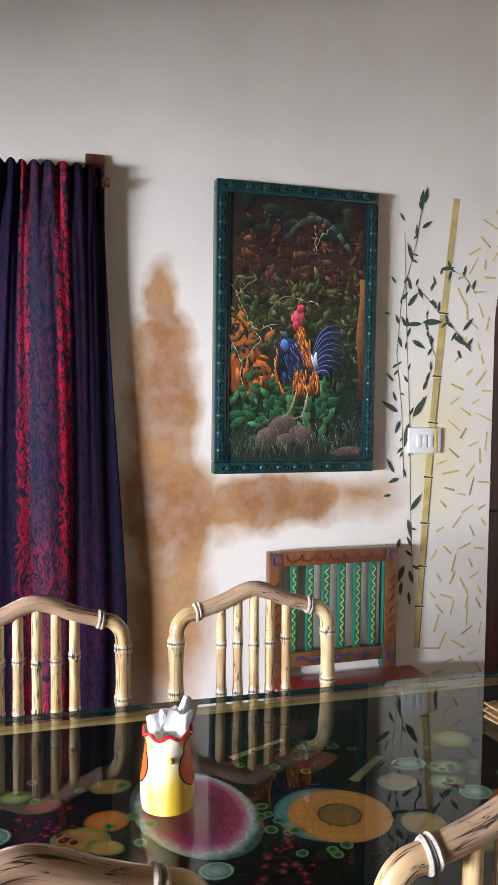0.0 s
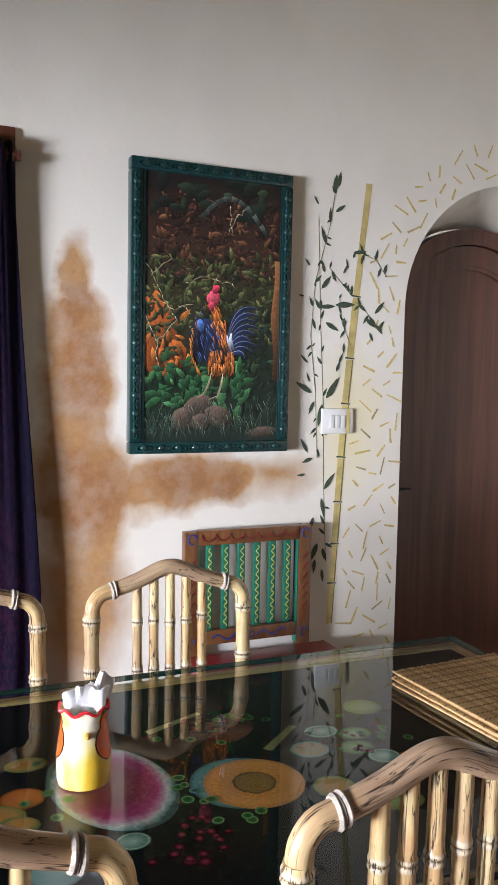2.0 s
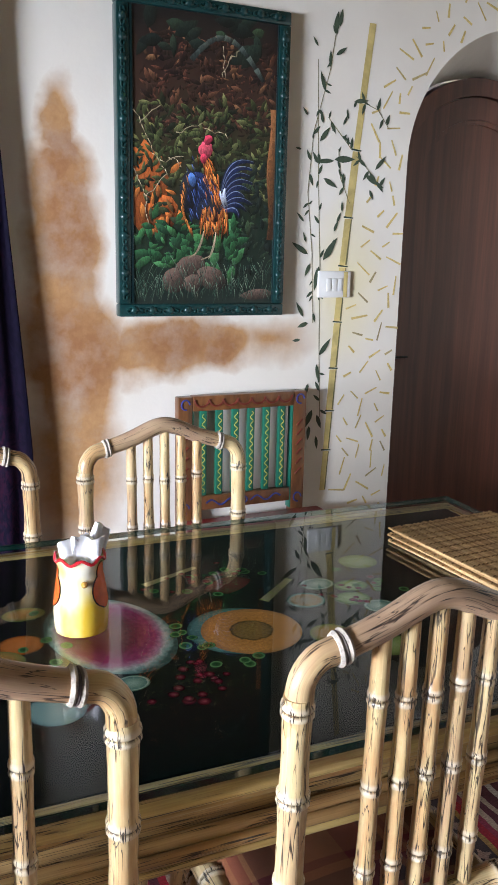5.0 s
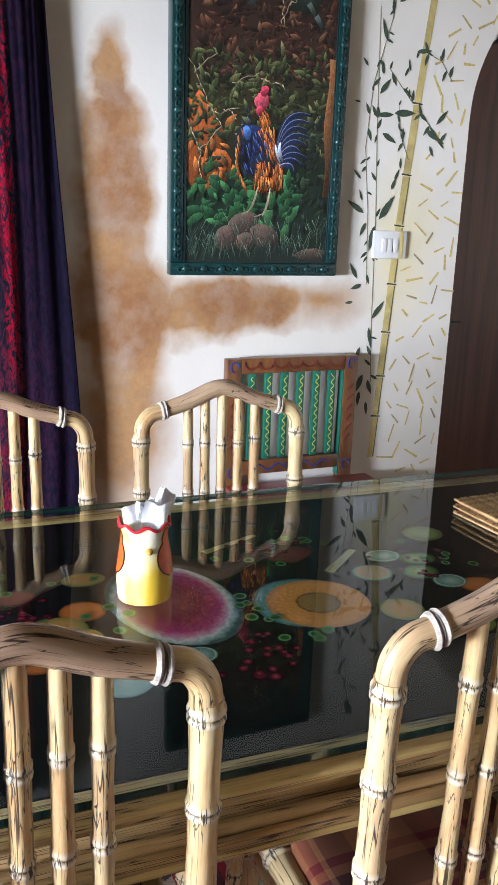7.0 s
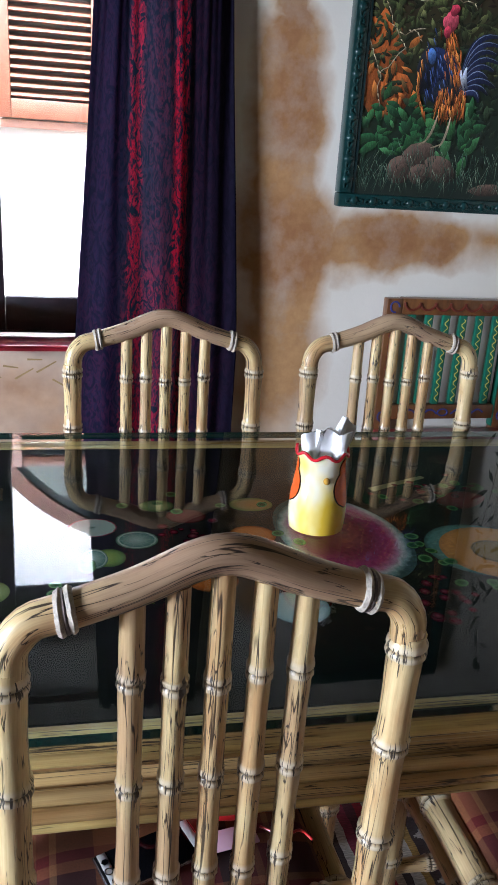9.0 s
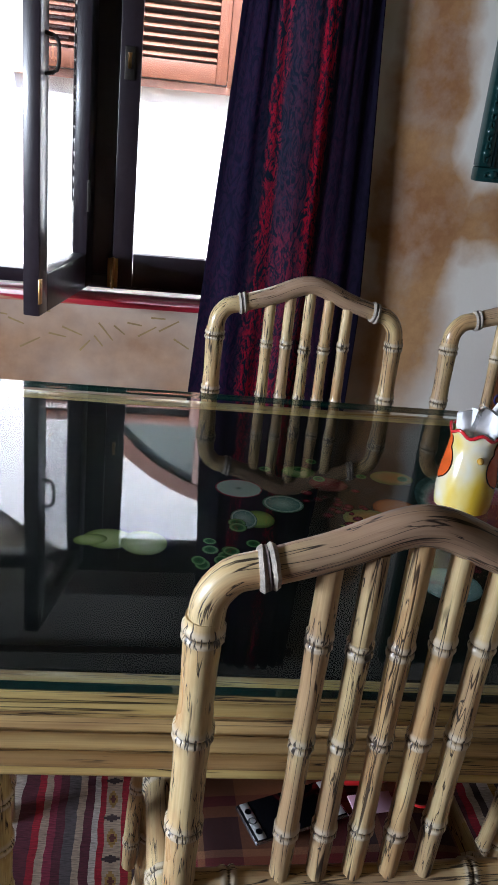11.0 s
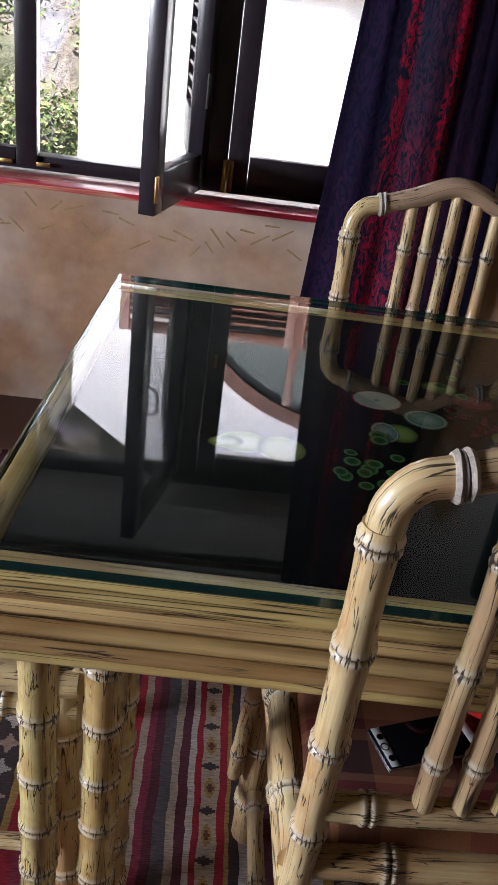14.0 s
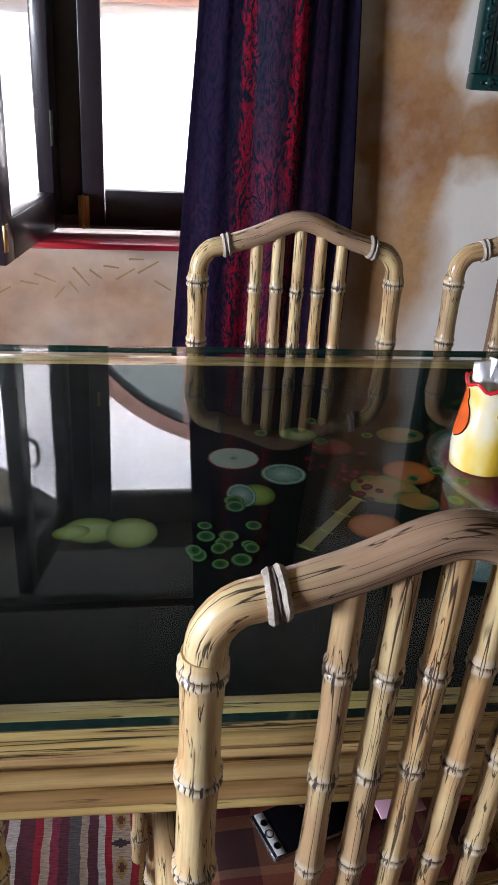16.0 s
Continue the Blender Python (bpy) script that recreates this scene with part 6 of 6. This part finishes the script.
CANVAS = canvas_material()
GREENTEAL = simple("teal_lip", (0.006, 0.024, 0.027), 0.3, 0, 0.35, 80, 0.1, 0.3)
ORANGEPAINT = art("art_orange", [(0.0, (0.40, 0.10, 0.018)), (1.0, (0.34, 0.085, 0.018))])
BROWNLEAF = art("art_brown_leaves", [(0.0, (0.014, 0.008, 0.008)), (0.5, (0.036, 0.018, 0.012)), (0.8, (0.085, 0.032, 0.020)), (1.0, (0.17, 0.085, 0.04))])
DARKLEAF = art("art_dark_leaves", [(0.0, (0.008, 0.014, 0.012)), (0.6, (0.014, 0.026, 0.018)), (1.0, (0.03, 0.055, 0.025))])
OLIVELEAF = art("art_olive_leaves", [(0.0, (0.010, 0.014, 0.008)), (0.4, (0.028, 0.036, 0.014)), (0.75, (0.062, 0.080, 0.028)), (1.0, (0.15, 0.16, 0.06))])
ORANGELEAF = art("art_orange_leaves", [(0.0, (0.02, 0.03, 0.015)), (0.45, (0.04, 0.05, 0.02)), (0.55, (0.36, 0.10, 0.02)), (1.0, (0.45, 0.15, 0.03))])
BRIGHTLEAF = art("art_green_leaves", [(0.0, (0.012, 0.045, 0.020)), (0.5, (0.020, 0.085, 0.030)), (0.85, (0.035, 0.13, 0.04)), (1.0, (0.06, 0.18, 0.07))])
TWIG = art("art_twigs", [(0.0, (0.28, 0.22, 0.14)), (1.0, (0.48, 0.42, 0.28))])
BOUGH = art("art_bough", [(0.0, (0.03, 0.045, 0.045)), (1.0, (0.07, 0.09, 0.075))])
TRUNK = art("art_trunk", [(0.0, (0.10, 0.045, 0.02)), (1.0, (0.24, 0.10, 0.035))])
ROCKPAINT = art("art_rocks", [(0.0, (0.06, 0.042, 0.036)), (0.6, (0.11, 0.070, 0.052)), (1.0, (0.17, 0.105, 0.07))])
GRASSPAINT = art("art_grass", [(0.0, (0.02, 0.05, 0.035)), (0.6, (0.05, 0.10, 0.07)), (1.0, (0.16, 0.20, 0.14))])
DARKPAINT = art("art_near_black", [(0.0, (0.006, 0.008, 0.012)), (1.0, (0.014, 0.018, 0.028))])
NAVY = art("art_navy", [(0.0, (0.006, 0.010, 0.035)), (1.0, (0.012, 0.022, 0.075))])
SKYBLUE = art("art_blue", [(0.0, (0.06, 0.14, 0.38)), (1.0, (0.08, 0.18, 0.45))])
PALEBLUE = art("art_pale_blue", [(0.0, (0.45, 0.50, 0.62)), (1.0, (0.5, 0.55, 0.65))])
BLUEGREY = art("art_blue_grey", [(0.0, (0.10, 0.14, 0.26)), (1.0, (0.22, 0.27, 0.40))])
FLAMES = art("art_flame_strokes", [(0.0, (0.10, 0.02, 0.006)), (0.5, (0.42, 0.11, 0.02)), (1.0, (0.60, 0.27, 0.06))])
BLUES = art("art_blue_strokes", [(0.0, (0.004, 0.006, 0.02)), (0.6, (0.02, 0.04, 0.13)), (1.0, (0.09, 0.16, 0.40))])
CRIMSON = art("art_crimson", [(0.0, (0.50, 0.04, 0.08)), (1.0, (0.55, 0.08, 0.12))])
picture()


# ---- bamboo painted on the wall ----
def mural():
    mu = thing("bamboo_mural", "bamboo stalk with dark green leaves painted on the wall", "mural")
    FACE = 2.7646
    rr = random.Random(14)
    deep = [0]

    def lay(o, b):
        deep[0] += 1
        return flat_shape(o, FACE - 0.000012 * deep[0], 0.0004, b)

    def xs(z):
        """The stalk leans a little and bends away near its tip."""
        return 1.541 + (z - 0.49) * 0.052 + 0.037 * max(0.0, z - 1.15) ** 1.5
    cuts = (0.46, 0.62, 0.77, 0.93, 1.10, 1.30, 1.47, 1.70, 1.86, 2.12)
    for i, (a, c) in enumerate(zip(cuts, cuts[1:])):
        w = 0.030 if 1 < i < 7 else 0.026
        part("stalk_segment", lay([(xs(a) - w / 2, a + 0.004), (xs(a) + w / 2, a + 0.004), (xs(c) + w / 2, c - 0.003), (xs(c) - w / 2, c - 0.003)], bmesh.new()), STALKINK, mu, "", False)
        part("stalk_shade", lay([(xs(a) + w * 0.30, a + 0.006), (xs(a) + w / 2, a + 0.006), (xs(c) + w / 2, c - 0.005), (xs(c) + w * 0.36, c - 0.005)], bmesh.new()), STEMINK if i < 6 else STALKINK, mu, "", False)
        if i:
            part("joint_line", lay(stroke(xs(a) - 0.020, a + 0.003, xs(a) + 0.020, a, 0.006), bmesh.new()), LEAFINK, mu, "", False)
    lines = (((1.515, 0.75), (1.500, 1.0), (1.490, 1.3), (1.470, 1.6), (1.452, 1.98)), ((1.470, 1.10), (1.455, 1.35), (1.430, 1.55), (1.445, 1.75), (1.50, 1.95), (1.525, 2.13)), ((1.60, 1.70), (1.56, 1.74), (1.50, 1.80)), ((1.64, 1.86), (1.70, 1.84), (1.75, 1.78)), ((1.62, 1.68), (1.68, 1.63), (1.72, 1.58)), ((1.60, 1.52), (1.56, 1.60), (1.545, 1.70)))
    for ln in lines:
        for (xa, za), (xb, zb) in zip(ln, ln[1:]):
            part("stem", lay(stroke(xa, za, xb, zb, 0.0026), bmesh.new()), STEMINK, mu, "", False)
            for _ in range(4):
                f, l = rr.random(), rr.uniform(0.018, 0.045)
                part("leaf", lay(leaf_outline(xa + (xb - xa) * f, za + (zb - za) * f, l, l * 0.3, rr.choice((60, 100, 130, 240, 290, 330)) + rr.uniform(-20, 20)), bmesh.new()), LEAFINK, mu, "", False)
    spots = ((1.485, 1.30, 0.105, 250), (1.50, 1.32, 0.11, 60), (1.44, 1.34, 0.11, 160), (1.52, 1.33, 0.09, 75), (1.45, 1.31, 0.06, 255), (1.53, 1.66, 0.085, 178), (1.53, 1.665, 0.09, 10), (1.49, 1.60, 0.07, 330), (1.47, 1.72, 0.07, 60), (1.48, 1.78, 0.05, 100), (1.66, 1.62, 0.09, 320), (1.70, 1.64, 0.09, 40), (1.71, 1.60, 0.06, 300), (1.68, 1.57, 0.05, 290),
             (1.485, 1.88, 0.075, 110), (1.50, 1.96, 0.07, 80), (1.52, 2.00, 0.06, 30), (1.515, 2.07, 0.08, 95), (1.53, 2.09, 0.07, 70), (1.43, 1.12, 0.075, 130), (1.45, 1.10, 0.06, 200), (1.42, 1.04, 0.045, 175), (1.50, 0.98, 0.085, 60), (1.49, 0.95, 0.08, 280), (1.46, 0.88, 0.07, 250), (1.44, 0.82, 0.06, 140), (1.48, 0.78, 0.09, 255), (1.50, 0.76, 0.07, 300), (1.47, 0.72, 0.07, 270), (1.50, 0.68, 0.06, 285),
             (1.56, 1.78, 0.045, 60), (1.58, 1.80, 0.04, 110), (1.60, 1.84, 0.04, 80), (1.60, 1.86, 0.07, 15), (1.42, 1.80, 0.035, 120), (1.40, 1.69, 0.03, 170), (1.45, 2.02, 0.04, 120), (1.42, 1.45, 0.05, 130), (1.43, 1.38, 0.045, 110), (1.55, 1.45, 0.06, 70), (1.57, 1.49, 0.05, 100), (1.54, 1.42, 0.05, 80))
    for x, z, l, a in spots:
        part("leaf", lay(leaf_outline(x, z, l * rr.uniform(0.7, 0.95), l * rr.uniform(0.17, 0.27), a + rr.uniform(-12, 12)), bmesh.new()), LEAFINK, mu, "", False)
    return mu


mural()


def flecks():
    b, rr, k, placed = bmesh.new(), random.Random(33), 0, []

    def fleck(x, z):
        nonlocal k
        if any((x - p) ** 2 + (z - q) ** 2 < 0.050 ** 2 for p, q in placed):
            return
        placed.append((x, z))
        k += 1
        a, l = rr.uniform(0, math.pi), rr.choice((0.036, 0.046, 0.056, 0.07))
        dx, dz = l / 2 * math.cos(a), l / 2 * math.sin(a)
        flat_shape(stroke(x - dx, z - dz, x + dx, z + dz, rr.uniform(0.006, 0.010)), 2.7644 - 0.000006 * k, 0.0004, b)
    for _ in range(900):
        x, z = rr.uniform(1.60, 1.815), rr.uniform(0.3, 1.95)
        if x > 1.60 + (z - 0.49) * 0.085 - 0.03:
            fleck(x, z)
    for _ in range(500):
        a = rr.uniform(0.0, math.pi)
        r = AR + rr.uniform(0.03, 0.15)
        fleck(AX - r * math.cos(a), AZ + r * math.sin(a))
    for _ in range(60):
        fleck(AX + AR + rr.uniform(0.03, 0.2), rr.uniform(0.3, 1.66))
    return solid("painted_flecks", b, FLECKINK, "short yellow and brown brush flecks painted on the plaster", "wall painting", kind="stuff", smooth=False)


flecks()


def sill_flecks():
    b, rr = bmesh.new(), random.Random(9)
    for k in range(34):
        x, z, a, l = -1.35 + 1.32 * k / 34 + rr.uniform(-0.012, 0.012), rr.choice((0.56, 0.60, 0.635)) + rr.uniform(-0.02, 0.01), rr.uniform(-0.9, 0.9), rr.uniform(0.04, 0.075)
        dx, dz = l / 2 * math.cos(a), l / 2 * math.sin(a)
        flat_shape(stroke(x - dx, z - dz, x + dx, z + dz, 0.006), 2.7644 - 0.000006 * k, 0.0004, b)
    return solid("painted_flecks", b, simple("dull_fleck_paint", (0.30, 0.20, 0.08), 0.7, 0, 0.3, 60, 0), "dull brown brush flecks painted under the window", "wall painting", kind="stuff", smooth=False)


sill_flecks()

# ---- outside: white house, hillside, ground ----
solid("ground", box(-60, 60, BACK + 0.06, 120, -1.7, -1.5), EARTH, "bare earth outside the house", "ground", kind="structure")
house = thing("white_house", "sunlit whitewashed house wall with an arched shuttered window", "house")
FY = 4.9
gable = bmesh.new()
outline = [(-1.11, -1.5), (5.0, -1.5), (5.0, 4.2), (1.0, 4.2), (-1.12, 2.58)]
near_side, far_side = [gable.verts.new((x, FY, z)) for x, z in outline], [gable.verts.new((x, FY + 3.0, z)) for x, z in outline]
gable.faces.new(near_side)
gable.faces.new(far_side[::-1])
for k in range(5):
    gable.faces.new((near_side[k], far_side[k], far_side[(k + 1) % 5], near_side[(k + 1) % 5]))
bmesh.ops.recalc_face_normals(gable, faces=gable.faces[:])
part("wall", gable, WHITEWALL, house, "", False)

HX, HR, HZ = 0.60, 1.19, 1.37
part("window_arch", arch_ring(HX, HZ, HR - 0.045, HR + 0.045, FY - 0.045, FY - 0.001, HZ), SHUTTER, house, "brown wooden arch trim")
part("fanlight", arch_slab(HX, HZ, HR - 0.047, FY - 0.012, FY - 0.002, HZ), simple("fanlight_glass", (0.09, 0.11, 0.10), 0.45, 0, 0.35, 2, 0), house, "dim fanlight glass")
for fx in (HX - 0.42, HX + 0.42):
    part("fanlight_bar", box(fx - 0.025, fx + 0.025, FY - 0.04, FY - 0.013, HZ + 0.03, HZ + 1.05, 0.003), SHUTTER, house)
part("sill", box(-0.9, 1.3, FY - 0.05, FY - 0.001, 1.30, 1.34, 0.006), OLDROSE, house, "pinkish brick sill")


def louvre(x0, x1, z0, z1, turn, hinge_x):
    lv = part("shutter", box(x0, x0 + 0.055, -0.02, 0.02, z0, z1, 0.003), SHUTTER, house, "brown louvred shutter")
    part("stile", box(x1 - 0.055, x1, -0.02, 0.02, z0, z1, 0.003), SHUTTER, lv)
    part("rail", box(x0 + 0.056, x1 - 0.056, -0.018, 0.018, z0, z0 + 0.09, 0.003), SHUTTER, lv)
    part("rail", box(x0 + 0.056, x1 - 0.056, -0.018, 0.018, z1 - 0.06, z1, 0.003), SHUTTER, lv)
    n = int((z1 - z0 - 0.16) / 0.042)
    for i in range(n):
        s = box(x0 + 0.056, x1 - 0.056, -0.022, 0.022, -0.004, 0.004, 0.001)
        bmesh.ops.rotate(s, verts=s.verts[:], cent=(0, 0, 0), matrix=Matrix.Rotation(radians(38), 3, "X"))
        bmesh.ops.translate(s, verts=s.verts[:], vec=(0, 0, z0 + 0.115 + i * 0.042))
        part("slat", s, SHUTTER, lv)
    lv.matrix_local = pose(hinge_x, FY - 0.06, 0, 0, 0, turn)
    return lv


louvre(0, 0.50, 1.345, 2.03, 0, -0.845)
louvre(0, 0.50, 1.345, 2.03, 0, -0.338)
louvre(0, 0.50, 1.335, 2.03, -24, 0.172)
louvre(0, 0.50, 1.345, 2.03, 0, 0.70)


def hillside():
    b = bmesh.new()
    n, m = 110, 90
    rows = []
    for j in range(m + 1):
        row = []
        for i in range(n + 1):
            x, s = -9 + 9 * i / n, j / m
            z = -1.6 + 9 * s
            y = 6.2 + 2.6 * s + 0.9 * noise.noise(Vector((x * 0.7, z * 0.7, 3))) + 0.35 * noise.noise(Vector((x * 2.4, z * 2.4, 9))) + 0.12 * noise.noise(Vector((x * 7, z * 7, 1)))
            row.append(b.verts.new((x, y, z)))
        rows.append(row)
    for a, c in zip(rows, rows[1:]):
        for i in range(n):
            b.faces.new((a[i], a[i + 1], c[i + 1], c[i]))
    bmesh.ops.recalc_face_normals(b, faces=b.faces[:])
    return rows, b


hb = hillside()
hill_points = [(v.co.copy()) for r in hb[0] for v in r]
solid("hillside", hb[1], ROCK, "steep rocky hillside behind the house", "hillside", kind="structure")


def bushes():
    rr, verts, faces = random.Random(77), [], []
    pool = [p for p in hill_points if -4.0 < p.x < -1.0 and -0.9 < p.z < 3.2]
    for _ in range(6000):
        p = rr.choice(pool)
        if noise.noise(Vector((p.x * 2.1, p.z * 2.1, 5))) < 0.0:
            continue
        for _ in range(20):
            c = p + Vector((rr.gauss(0, 0.10), rr.uniform(-0.22, 0.02), rr.gauss(0, 0.09)))
            d = Vector((rr.uniform(-1, 1), rr.uniform(-1, 0.4), rr.uniform(-0.6, 1))).normalized() * rr.uniform(0.012, 0.034)
            w = d.cross(Vector((rr.uniform(-1, 1), rr.uniform(-1, 1), rr.uniform(-1, 1)))).normalized() * d.length * 0.38
            k = len(verts)
            verts += [c - d, c + w, c + d, c - w]
            faces.append((k, k + 1, k + 2, k + 3))
    me = bpy.data.meshes.new("hillside_bushes")
    me.from_pydata([tuple(v) for v in verts], [], faces)
    me.materials.append(island_colors("bush_leaves", [(0.0, (0.022, 0.04, 0.010)), (0.45, (0.065, 0.10, 0.022)), (0.8, (0.14, 0.17, 0.045)), (1.0, (0.18, 0.14, 0.07))], 0.6, 0))
    return tagged(new("hillside_bushes", me), "small green and dry brown bushes on the rocks", "bushes", kind="stuff")


bushes()
